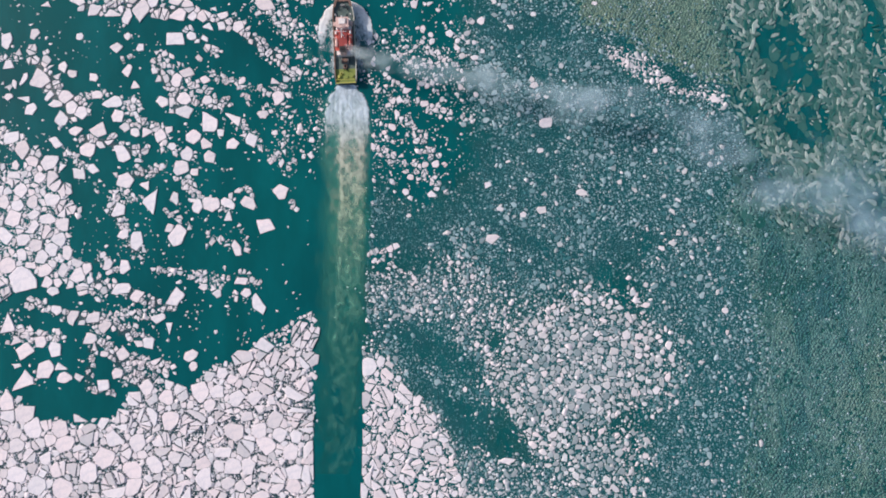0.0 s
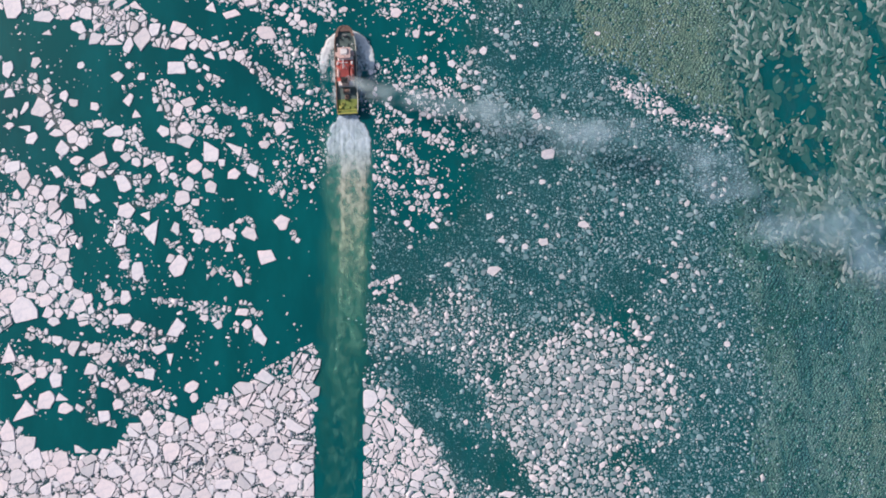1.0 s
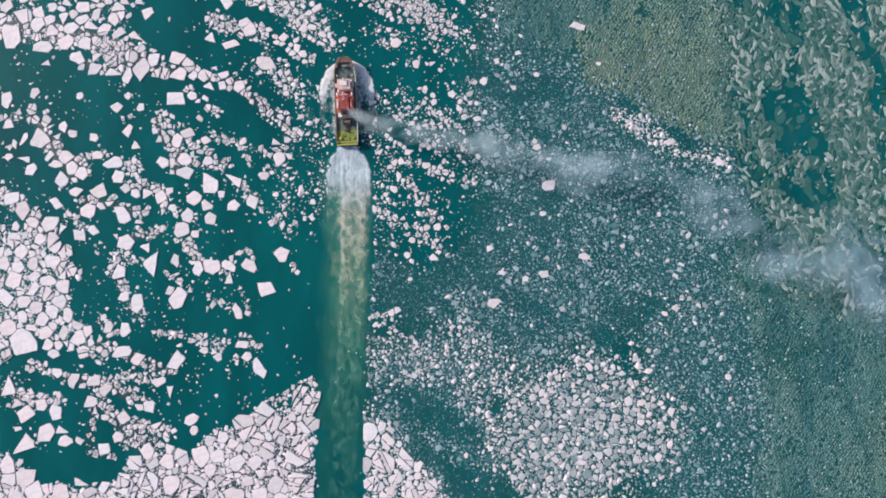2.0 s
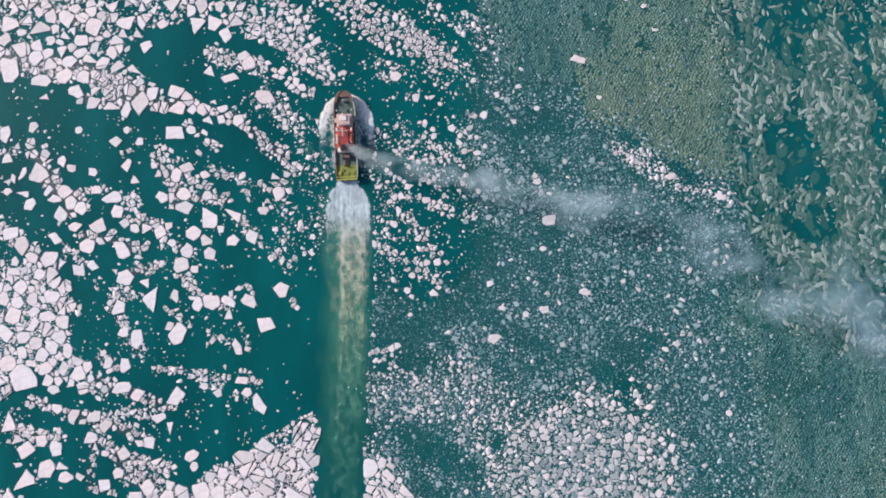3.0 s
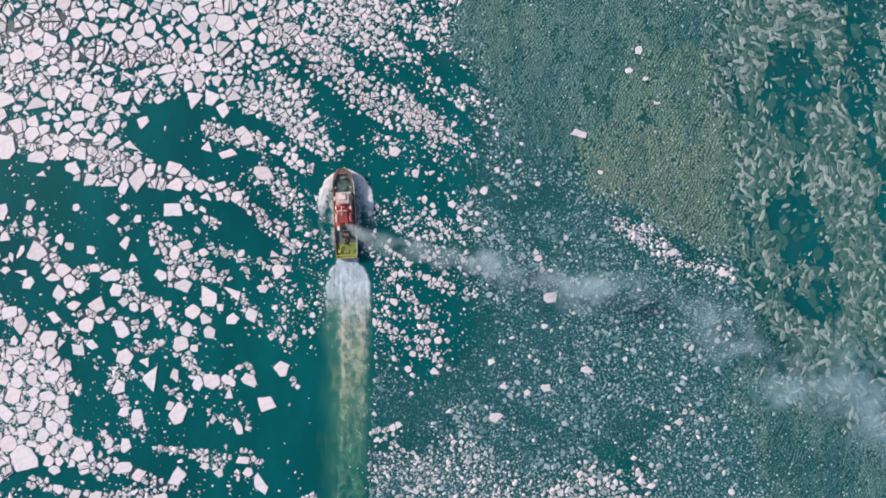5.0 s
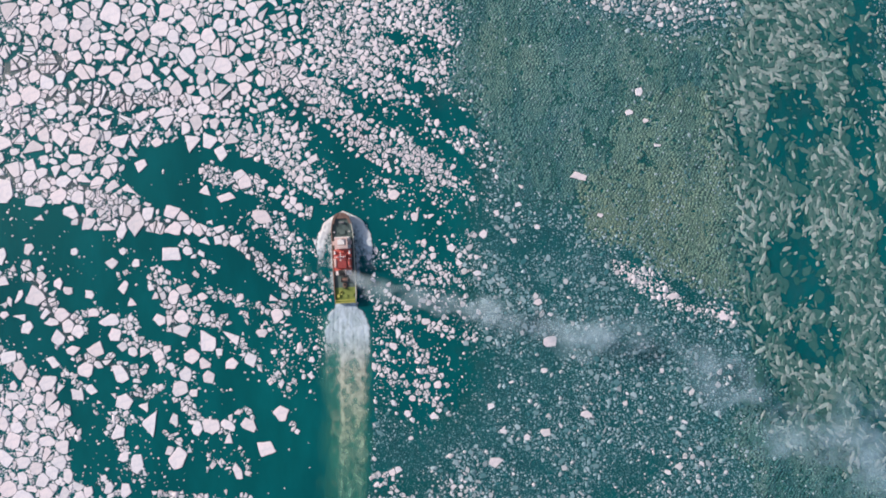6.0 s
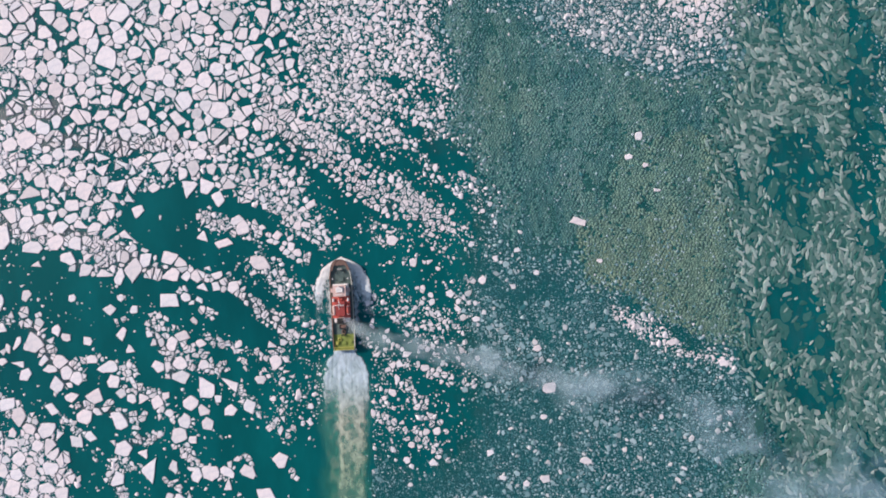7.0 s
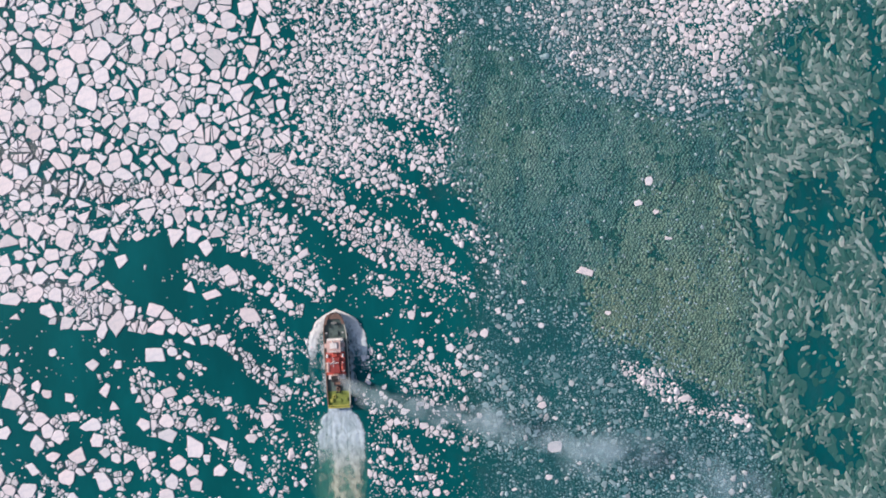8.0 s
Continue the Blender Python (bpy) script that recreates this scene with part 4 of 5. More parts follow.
def ring_mesh(name, rings, material, label):
    """Little plates in one mesh from their lower and upper outlines."""
    n, corners = rings[0].shape[:2]
    verts = np.concatenate(rings, 1).reshape(-1, 3)
    me = bpy.data.meshes.new(name)
    per = 2 * corners
    k = np.arange(corners)
    quads = np.stack([k, (k + 1) % corners, corners + (k + 1) % corners, corners + k], -1).ravel()
    loops = np.concatenate([quads, corners + k])
    starts = np.concatenate([4 * k, [4 * corners]])
    totals = np.concatenate([np.full(corners, 4), [corners]])
    all_loops = (loops[None] + per * np.arange(n)[:, None]).ravel()
    all_starts = (starts[None] + len(loops) * np.arange(n)[:, None]).ravel()
    me.vertices.add(len(verts))
    me.vertices.foreach_set("co", verts.ravel())
    me.loops.add(len(all_loops))
    me.loops.foreach_set("vertex_index", all_loops.astype(np.int32))
    me.polygons.add(len(all_starts))
    me.polygons.foreach_set("loop_start", all_starts.astype(np.int32))
    me.polygons.foreach_set("loop_total", np.tile(totals, n).astype(np.int32))
    me.materials.append(material)
    me.update(calc_edges=True)
    me.validate()
    return tagged(new(name, me), label, "sea ice", kind="stuff")


def free_spot(x, y):
    i = np.clip(((x - X0) * 2).astype(int), 0, 2 * NX - 1)
    j = np.clip(((y - Y0) * 2).astype(int), 0, 2 * NY - 1)
    return ~taken[j, i]


# crumbs from coarse to fine; the coarse ones are cleaner, the fine ones duller
TONES = ("white", "pale", "grey")
found = {k: [] for k in TONES}
for level, (spacing, mean, share) in enumerate(((2.4, 1.0, 0.42), (1.6, 0.64, 0.8), (1.08, 0.40, 1.0))):

    def choose(x, y):
        cover, streak = sample(small_cover, x, y), sample(STREAK, x, y)
        chance = np.where(cover > 0.66, cover, cover * np.clip(5.0 * (streak - 0.36), 0.12, 2.0))
        bare = sample(kind_share["green"] + kind_share["olive"] + kind_share["leaf"], x, y)
        clean = np.where(cover < 0.66, sample(kind_share["white"], x, y), 0)
        return free_spot(x, y) & (rng.random(x.shape) < share * chance * (1 - (0.4, 0.4, 0.1)[level] * clean) * (1 - (0.35, 0.0, 0.0)[level] * sample(kind_share["grey"], x, y))) & (rng.random(x.shape) > bare)

    x, y = scatter(spacing, choose)
    tone = np.full(x.shape, 2)
    pick = rng.random(x.shape)
    white, pale = sample(kind_share["white"], x, y), sample(kind_share["pale"], x, y)
    tone[pick < white + pale] = 1
    tone[pick < white] = 0
    step = rng.random(x.shape)
    if level == 0:
        tone -= step < np.where(tone == 2, 0.22, 0.5)
    elif level == 1:
        tone -= step < np.where(tone == 2, 0.10, 0.15)
        tone += step > 0.85
    else:
        tone -= step < 0.04
        tone += step > 0.5
    tone = tone.clip(0, 2)
    r = mean * np.exp(rng.normal(-0.08, 0.36, x.shape)).clip(0.4, 1.8) * (1 - 0.14 * sample(kind_share["grey"], x, y))
    stamp(taken, 2, x, y, 0.8 * r)
    for k, name in enumerate(TONES):
        found[name].append((x[tone == k], y[tone == k], r[tone == k]))
small_labels = {
    "white": ("brash_ice", WHITE_ICE, "small white brash ice crumbs between floes"),
    "pale": ("pale_brash_ice", PALE_ICE, "pale grey brash ice crumbs crowded together"),
    "grey": ("grey_brash_ice", GREY_ICE, "loose grey brash ice on teal water"),
}
for k, (name, material, label) in small_labels.items():
    x, y, r = (np.concatenate(c) for c in zip(*found[k]))
    n = len(x)
    stretch = rng.uniform(1.0, 1.3, n)
    small_ice(name, x, y, r * stretch, r / stretch, rng.uniform(0, np.pi, n), 0.04 + 0.16 * rng.random(n) * r, material, 5, label, 0.84, 0.4)


def slush(name, kind, spacing, material, label):
    """A skin of flat slush cells parted by cracks of uneven width; a cell's corners lie between it and its neighbours."""
    nx, ny = int((X1 - X0) / spacing), int((Y1 - Y0) / (spacing * 0.87))
    i, j = np.meshgrid(np.arange(nx), np.arange(ny))
    x = X0 + (i + 0.5 * (j % 2) + rng.uniform(-0.36, 0.36, i.shape)) * spacing
    y = Y0 + (j + rng.uniform(-0.36, 0.36, i.shape)) * spacing * 0.87
    x, y = x + 4.5 * (sample(BEND_X, x, y) - 0.5), y + 4.5 * (sample(BEND_Y, x, y) - 0.5)
    odd = (j % 2).astype(int)
    near = [(i + 1, j), (i + odd, j + 1), (i - 1 + odd, j + 1), (i - 1, j), (i - 1 + odd, j - 1), (i + odd, j - 1)]
    near = [(np.clip(b, 0, ny - 1), np.clip(a, 0, nx - 1)) for a, b in near]
    share, cover = sample(kind_share[kind], x, y), sample(small_cover, x, y)
    keep = (share > 0.25 + 0.5 * sample(SEAM, x, y)) & (rng.random(x.shape) < cover * np.clip(6 * sample(SEAM, x, y) - 0.9, 0.25, 1)) & free_spot(x, y)
    keep &= (i > 0) & (j > 0) & (i < nx - 1) & (j < ny - 1)
    low, high = [], []
    height = 0.03 + 0.012 * rng.random(x.shape)
    for k in range(6):
        a, b = near[k], near[(k + 1) % 6]
        vx, vy = (x + x[a] + x[b]) / 3, (y + y[a] + y[b]) / 3
        vx, vy = vx + 0.5 * spacing * (sample(KINK_X, vx, vy) - 0.5), vy + 0.5 * spacing * (sample(KINK_Y, vx, vy) - 0.5)
        gap = 0.002 + 0.55 * np.clip(1 - np.abs(sample(CRACKS, vx, vy) - 0.5) / 0.022, 0, 1)
        for ring, more, z in ((low, 0.0, -0.06 + 0 * height), (high, 0.005, height)):
            ring.append(np.stack([vx + (x - vx) * (gap + more), vy + (y - vy) * (gap + more), z], -1)[keep])
    return ring_mesh(name, [np.stack(low, 1), np.stack(high, 1)], material, label)


CRACKS, SEAM = value_noise(13, 19, 2, 5), value_noise(9, 9, 3)
BEND_X, BEND_Y = value_noise(7, 7, 2), value_noise(7, 7, 2)
KINK_X, KINK_Y = rng.random((NY, NX)), rng.random((NY, NX))
slush("slush_ice", "green", 1.25, GREEN_ICE, "fine grey-green slush ice with dark cracks")
slush("olive_slush_ice", "olive", 1.4, OLIVE_ICE, "olive-tinted slush ice parted by dark cracks")


def crumb_choose(x, y):
    return (sample(kind_share["green"] + kind_share["olive"], x, y) > 0.5) & (rng.random(x.shape) < 0.16 + 1.6 * np.clip(sample(PATCH, x, y) - 0.5, 0, 1)) & free_spot(x, y)


x, y = scatter(1.2, crumb_choose)
r = 0.36 * np.exp(rng.normal(0, 0.35, len(x)))
small_ice("slush_crumbs", x, y, r * 1.15, r / 1.15, rng.uniform(0, np.pi, len(x)), 0.11 + 0.05 * rng.random(len(x)), GREY_ICE, 5, "scattered pale crumbs lying on slush ice")


def dust_choose(x, y):
    dusty = np.clip(sample(kind_share["grey"] + 0.9 * kind_share["pale"], x, y), 0, 1) * np.clip(sample(small_cover, x, y) * 1.3, 0, 1)
    return free_spot(x, y) & (rng.random(x.shape) < dusty * np.clip(4 * sample(PATCH, x, y) - 1.2, 0.25, 1))


x, y = scatter(0.8, dust_choose)
r = 0.25 * np.exp(rng.normal(0, 0.35, len(x)))
small_ice("ice_dust", x, y, r * 1.15, r / 1.15, rng.uniform(0, np.pi, len(x)), 0.02 + 0.02 * rng.random(len(x)), DUST_ICE, 4, "finest grey ice crumbs between brash pieces")


def leaf_choose(x, y):
    cover, streak = sample(small_cover, x, y), 0.35 * sample(STREAK, x, y) + 0.65 * sample(CLUMP, x, y)
    return (rng.random(x.shape) < sample(kind_share["leaf"], x, y)) & (rng.random(x.shape) < 0.8 * cover * np.clip(9 * (streak - 0.42), 0.04, 1.1)) & free_spot(x, y)


x, y = scatter(1.35, leaf_choose)
n = len(x)
r = 0.55 * np.exp(rng.normal(0, 0.3, n))
stretch = rng.uniform(1.1, 1.6, n)
small_ice("thin_ice_splinters", x, y, r * stretch, r / stretch, np.radians(112) + rng.normal(0, 0.8, n), 0.02 + 0.05 * rng.random(n), PLATE_ICE, 6, "splinters of thin grey-green ice between plates")

# ---- paints of the ship ----
HULL_PAINT = plain("hull_paint", (0.035, 0.05, 0.05), 0.45, 0, (0.6, 1.25), 0.6)
DECK_PAINT = plain("deck_paint", (0.085, 0.125, 0.115), 0.7, 0, (0.6, 1.25), 0.7, 0.2)
RUST_PAINT = plain("rusty_brown_paint", (0.20, 0.115, 0.09), 0.75, 0, (0.5, 1.3), 0.9, 0.2)
AFT_PAINT = plain("yellow_green_deck_paint", (0.22, 0.27, 0.05), 0.65, 0, (0.5, 1.2), 0.8, 0.2)
YELLOW_PAINT = plain("yellow_paint", (0.46, 0.42, 0.09), 0.5, 0, (0.7, 1.1), 1.5)
RED_PAINT = plain("red_paint", (0.56, 0.10, 0.075), 0.5, 0, (0.6, 1.15), 1.0)
DARK_RED = plain("dark_red_paint", (0.30, 0.04, 0.035), 0.55, 0, (0.6, 1.2), 1.0)
WHITE_PAINT = plain("white_paint", (0.78, 0.72, 0.70), 0.45, 0, (0.75, 1.05), 1.2)
PINK_ROOF = plain("weathered_pink_roof_paint", (0.62, 0.42, 0.38), 0.6, 0, (0.7, 1.1), 1.0)
STEEL = plain("grey_steel", (0.26, 0.25, 0.24), 0.5, 0.3, (0.6, 1.2), 2.0)
SOOT = plain("sooty_black", (0.025, 0.024, 0.024), 0.8, 0, (0.6, 1.3), 2.0)
RUBBER = plain("black_rubber", (0.02, 0.02, 0.02), 0.85, 0, (0.7, 1.2), 4.0)
RAIL_PAINT = plain("pale_bulwark_paint", (0.55, 0.53, 0.46), 0.55, 0, (0.7, 1.1), 1.0)
GLASS = Nodes("window_glass", 0.05, 0, 0.6).colour((0.02, 0.03, 0.035)).mat


def block(x0, x1, y0, y1, z0, z1, bevel=0.08, taper=0.0):
    """A box with worn edges; taper draws the top in."""
    bm = bmesh.new()
    bmesh.ops.create_cube(bm, size=1)
    for v in bm.verts:
        k = 1 - taper if v.co.z > 0 else 1
        v.co = Vector(((x0 + x1) / 2 + v.co.x * (x1 - x0) * k, (y0 + y1) / 2 + v.co.y * (y1 - y0) * k, (z0 + z1) / 2 + v.co.z * (z1 - z0)))
    if bevel:
        bmesh.ops.bevel(bm, geom=bm.edges[:], offset=bevel, segments=2, affect="EDGES", profile=0.5)
    return bm


def tube(a, b, r0, r1=None, sides=12):
    """A round bar from a to b."""
    bm = bmesh.new()
    way = Vector(b) - Vector(a)
    m = Matrix.Translation((Vector(a) + Vector(b)) / 2) @ way.to_track_quat("Z", "Y").to_matrix().to_4x4()
    bmesh.ops.create_cone(bm, cap_ends=True, segments=sides, radius1=r0, radius2=r0 if r1 is None else r1, depth=way.length, matrix=m)
    return bm


def ring(x, y, z, big, small, flat=True, steps=16, sides=8, m=None):
    bm = bmesh.new()
    rows = []
    for i in range(steps):
        a = 2 * math.pi * i / steps
        row = []
        for j in range(sides):
            b = 2 * math.pi * j / sides
            d = big + small * math.cos(b)
            p = Vector((d * math.cos(a), d * math.sin(a), small * math.sin(b)))
            if not flat:
                p = Vector((p.z, p.x, p.y))
            row.append(bm.verts.new(p + Vector((x, y, z))))
        rows.append(row)
    for i in range(steps):
        for j in range(sides):
            k, l = (i + 1) % steps, (j + 1) % sides
            bm.faces.new((rows[i][j], rows[k][j], rows[k][l], rows[i][l]))
    return bm


def joined(*bms):
    out = bmesh.new()
    for bm in bms:
        me = bpy.data.meshes.new("tmp")
        bm.to_mesh(me)
        bm.free()
        out.from_mesh(me)
        bpy.data.meshes.remove(me)
    return out


# stations of the hull: y, half width at deck, half width at water, deck height
STATIONS = [(-19.8, 4.5, 3.9, 2.0), (-18.5, 4.75, 4.4, 2.0), (-14, 4.9, 4.75, 2.0), (-6, 4.95, 4.85, 2.0), (2, 4.95, 4.85, 2.1),
            (8, 4.9, 4.6, 2.4), (11.5, 4.8, 4.1, 2.9), (14, 4.55, 3.4, 3.3), (16.3, 4.0, 2.5, 3.6), (18.2, 3.3, 1.4, 3.85), (19.3, 2.3, 0.7, 4.0), (19.9, 1.1, 0.2, 4.1)]


def half_width(y):
    return float(np.interp(y, [s[0] for s in STATIONS], [s[1] for s in STATIONS]))


def deck_height(y):
    return float(np.interp(y, [s[0] for s in STATIONS], [s[3] for s in STATIONS]))


def hull_mesh():
    bm = bmesh.new()
    rows = []
    for y, b, w, z in STATIONS:
        ring_points = [(0, -2.2), (w * 0.75, -1.6), (w, 0), (b, z), (b, z + 0.9), (b - 0.28, z + 0.9), (b - 0.28 if b > 0.5 else 0.1, z - 0.1)]
        side = [bm.verts.new((x, y, h)) for x, h in ring_points]
        other = [bm.verts.new((-x, y, h)) for x, h in ring_points[1:]]
        rows.append((side, other))
    for (a, c), (b, d) in zip(rows, rows[1:]):
        for i in range(6):
            bm.faces.new((a[i], b[i], b[i + 1], a[i + 1]))
        lp, rp = [a[0]] + c, [b[0]] + d
        for i in range(6):
            bm.faces.new((lp[i], lp[i + 1], rp[i + 1], rp[i]))
    for side, other in (rows[0], rows[-1]):
        bm.faces.new(side[:5] + other[:4][::-1])
    return bm


def deck_mesh(y0, y1, lift, steps=14, inset=0.27):
    """A deck plank surface between two stations, closed below."""
    bm = bmesh.new()
    rows = []
    for k in range(steps + 1):
        y = y0 + (y1 - y0) * k / steps
        b, z = max(half_width(y) - inset, 0.12), deck_height(y) + lift
        rows.append([bm.verts.new((x, y, h)) for x, h in ((-b, z - 0.12), (-b, z), (0, z + 0.06), (b, z), (b, z - 0.12))])
    for a, b in zip(rows, rows[1:]):
        for i in range(4):
            bm.faces.new((a[i], a[i + 1], b[i + 1], b[i]))
    return bm


def rail_strip(side, y0, y1, steps=16, width=0.36):
    """The capping of the bulwark along one side."""
    bm = bmesh.new()
    rows = []
    for k in range(steps + 1):
        y = y0 + (y1 - y0) * k / steps
        b, z = half_width(y), deck_height(y) + 0.9
        rows.append([bm.verts.new((side * x, y, h)) for x, h in ((b + 0.06, z), (b + 0.06, z + 0.12), (max(b - width, 0.02), z + 0.12), (max(b - width, 0.02), z))])
    for a, b in zip(rows, rows[1:]):
        for i in range(4):
            bm.faces.new((a[i], a[(i + 1) % 4], b[(i + 1) % 4], b[i]))
    return bm


def icebreaker():
    ship = new("icebreaker_ship")
    tagged(ship, "small icebreaker, red boat deck, dark green decks, yellow-green stern, under way", "ship")
    part("hull", hull_mesh(), HULL_PAINT, ship, "dark hull with scraped paint")
    part("main_deck", deck_mesh(-15.2, 17.6, 0.02, 20), DECK_PAINT, ship, "worn dark green steel deck")
    part("aft_deck", deck_mesh(-19.6, -13.0, 0.06, 6), AFT_PAINT, ship, "yellow-green aft working deck")
    part("capping_rail", rail_strip(1, -19.7, 15.0, 20), RAIL_PAINT, ship, "pale bulwark capping")
    part("capping_rail", rail_strip(-1, -19.7, 15.0, 20), RUST_PAINT, ship, "rust-stained bulwark capping")
    part("stern_rail", block(-4.6, 4.6, -19.95, -19.45, 2.6, 3.05, 0.06), YELLOW_PAINT, ship, "yellow stern bulwark capping")
    # bow, plated over along the rim
    bow = part("forecastle", deck_mesh(17.3, 19.75, 0.75, 8, 0.05), RUST_PAINT, ship, "rusty brown plated bow")
    for side in (-1, 1):
        part("bow_rim", rail_strip(side, 15.0, 19.7, 10, 1.15), RUST_PAINT, bow, "broad rust-brown bow bulwark")
    part("windlass", joined(tube((-1.1, 15.6, 4.25), (1.1, 15.6, 4.25), 0.42), block(-0.35, 0.35, 15.1, 16.1, 3.4, 4.6, 0.06)), STEEL, ship, "grey anchor windlass")
    for x in (-1.9, 1.9):
        part("bollard", joined(tube((x, 14.6, 3.3), (x, 14.6, 4.2), 0.2), tube((x, 13.9, 3.2), (x, 13.9, 4.1), 0.2)), SOOT, ship)
    part("jackstaff", tube((0, 19.2, 4.5), (0, 19.5, 7.2), 0.07, 0.04, 8), WHITE_PAINT, bow)
    # foredeck
    part("hatch_cover", block(-1.3, 1.3, 10.3, 12.2, 2.7, 3.45, 0.1), DECK_PAINT, ship)
    for x in (-3.4, 3.4):
        part("ventilator", joined(tube((x, 11.4, 2.6), (x, 11.4, 3.9), 0.22), tube((x, 11.3, 3.9), (x, 11.75, 4.05), 0.34)), WHITE_PAINT, ship)
    # deckhouse with wheelhouse
    house = part("deckhouse", block(-3.3, 3.3, -7.5, 9.2, 2.0, 4.7, 0.12), WHITE_PAINT, ship, "white steel deckhouse")
    for side in (-1, 1):
        for k in range(6):
            part("porthole", tube((side * 3.28, -5.5 + 2.4 * k, 3.6), (side * 3.36, -5.5 + 2.4 * k, 3.6), 0.28, None, 12), GLASS, house)
    bridge = part("wheelhouse", block(-2.7, 2.7, 4.0, 8.6, 4.7, 7.0, 0.12, 0.06), WHITE_PAINT, ship, "white wheelhouse")
    part("wheelhouse_roof", block(-2.85, 2.85, 3.8, 8.7, 7.0, 7.22, 0.08), PINK_ROOF, bridge, "weathered pinkish roof")
    for k in range(5):
        part("window", block(-2.35 + 0.96 * k, -1.5 + 0.96 * k, 8.5, 8.63, 5.7, 6.6, 0.03), GLASS, bridge)
    for side in (-1, 1):
        for k in range(3):
            part("window", block(min(side * 2.62, side * 2.7), max(side * 2.62, side * 2.7), 4.5 + 1.3 * k, 5.5 + 1.3 * k, 5.7, 6.6, 0.02), GLASS, bridge)
        part("bridge_wing", block(min(side * 2.7, side * 4.2), max(side * 2.7, side * 4.2), 5.6, 7.4, 4.6, 5.5, 0.06), PINK_ROOF, bridge)
    part("monkey_island", block(-1.5, 1.5, 5.6, 7.9, 7.22, 7.7, 0.06), WHITE_PAINT, bridge, "white roof locker")
    part("searchlight", joined(tube((0, 8.2, 7.2), (0, 8.2, 8.0), 0.1), tube((0, 8.0, 8.15), (0, 8.6, 8.15), 0.32)), WHITE_PAINT, bridge)
    part("radar", joined(tube((0, 4.7, 7.2), (0, 4.7, 8.8), 0.12), block(-1.3, 1.3, 4.55, 4.85, 8.8, 9.05, 0.05)), WHITE_PAINT, bridge, "white radar scanner on a short post")
    # red boat deck
    boat = part("boat_deck", block(-3.9, 3.9, -5.6, 3.8, 4.7, 4.95, 0.06), RED_PAINT, ship, "bright red boat deck")
    part("engine_casing", block(-1.9, 1.9, -4.6, 1.6, 4.95, 6.4, 0.1), DARK_RED, boat, "dark red casing")
    part("skylight", block(-1.1, 1.1, 1.9, 3.4, 4.95, 5.7, 0.08, 0.25), RED_PAINT, boat)
    for side in (-1, 1):
        part("life_raft", tube((side * 3.2, 1.6, 5.45), (side * 3.2, 3.0, 5.45), 0.42, None, 14), WHITE_PAINT, boat, "white life-raft canister")
        launch = bmesh.new()
        bmesh.ops.create_uvsphere(launch, u_segments=14, v_segments=8, radius=1)
        for v in launch.verts:
            v.co = Vector((side * 3.0 + 0.75 * v.co.x, -2.2 + 2.3 * v.co.y * (1 - 0.1 * v.co.x**2), 5.65 + 0.62 * v.co.z))
        part("lifeboat", launch, RED_PAINT if side > 0 else PINK_ROOF, boat)
        for y in (-3.9, -0.5):
            part("davit", joined(tube((side * 3.75, y, 4.9), (side * 3.75, y, 6.9), 0.1, None, 8), tube((side * 3.75, y, 6.9), (side * 2.9, y, 7.1), 0.1, None, 8)), WHITE_PAINT, boat)
    mast = part("mast", joined(tube((0, 0.4, 6.3), (0, 0.2, 14.0), 0.22, 0.1), tube((-0.9, -0.8, 6.3), (0, 0.2, 11), 0.1), tube((0.9, -0.8, 6.3), (0, 0.2, 11), 0.1)), WHITE_PAINT, ship, "white tripod mast")
    part("yard", tube((-2.4, 0.25, 10.6), (2.4, 0.25, 10.6), 0.14, None, 8), WHITE_PAINT, mast)
    part("yard", tube((0, -1.6, 9.4), (0, 2.4, 9.4), 0.13, None, 8), WHITE_PAINT, mast)
    # funnel and winch
    stack = part("funnel", block(-1.5, 1.5, -8.0, -5.2, 4.7, 8.2, 0.3, 0.12), PINK_ROOF, ship, "weathered pinkish-brown funnel")
    part("funnel_cap", block(-1.4, 1.4, -7.9, -5.3, 8.2, 8.75, 0.2), SOOT, stack, "sooty black funnel top")
    for x in (-0.6, 0.6):
        part("exhaust_pipe", tube((x, -6.6, 8.6), (x, -6.7, 9.4), 0.26, None, 10), SOOT, stack)
    winch = part("towing_winch", block(-1.6, 1.6, -10.6, -8.6, 2.0, 2.6, 0.08), STEEL, ship, "dark steel towing winch")
    part("drum", tube((-1.3, -9.6, 3.2), (1.3, -9.6, 3.2), 0.8, None, 16), RUST_PAINT, winch)
    for x in (-1.45, 1.45):
        part("drum_flange", tube((x - 0.1, -9.6, 3.2), (x + 0.1, -9.6, 3.2), 1.15, None, 18), STEEL, winch)
    part("rope_coil", joined(ring(0.0, -12.0, 2.35, 0.85, 0.2), ring(0.0, -12.0, 2.6, 0.7, 0.18)), RUST_PAINT, ship, "coiled brown towing hawser")
    part("towing_bitts", joined(tube((-0.6, -13.4, 2.0), (-0.6, -13.4, 3.4), 0.26), tube((0.6, -13.4, 2.0), (0.6, -13.4, 3.4), 0.26), tube((-1.0, -13.4, 3.1), (1.0, -13.4, 3.1), 0.16)), SOOT, ship)
    # aft deck gear
    part("deck_box", block(-3.6, -2.5, -17.4, -16.0, 2.05, 2.9, 0.08), YELLOW_PAINT, ship, "yellow deck locker")
    part("mooring_rope", joined(ring(-1.9, -15.2, 2.3, 0.7, 0.16), ring(-1.9, -15.2, 2.5, 0.6, 0.14)), YELLOW_PAINT, ship, "coil of yellow mooring rope")
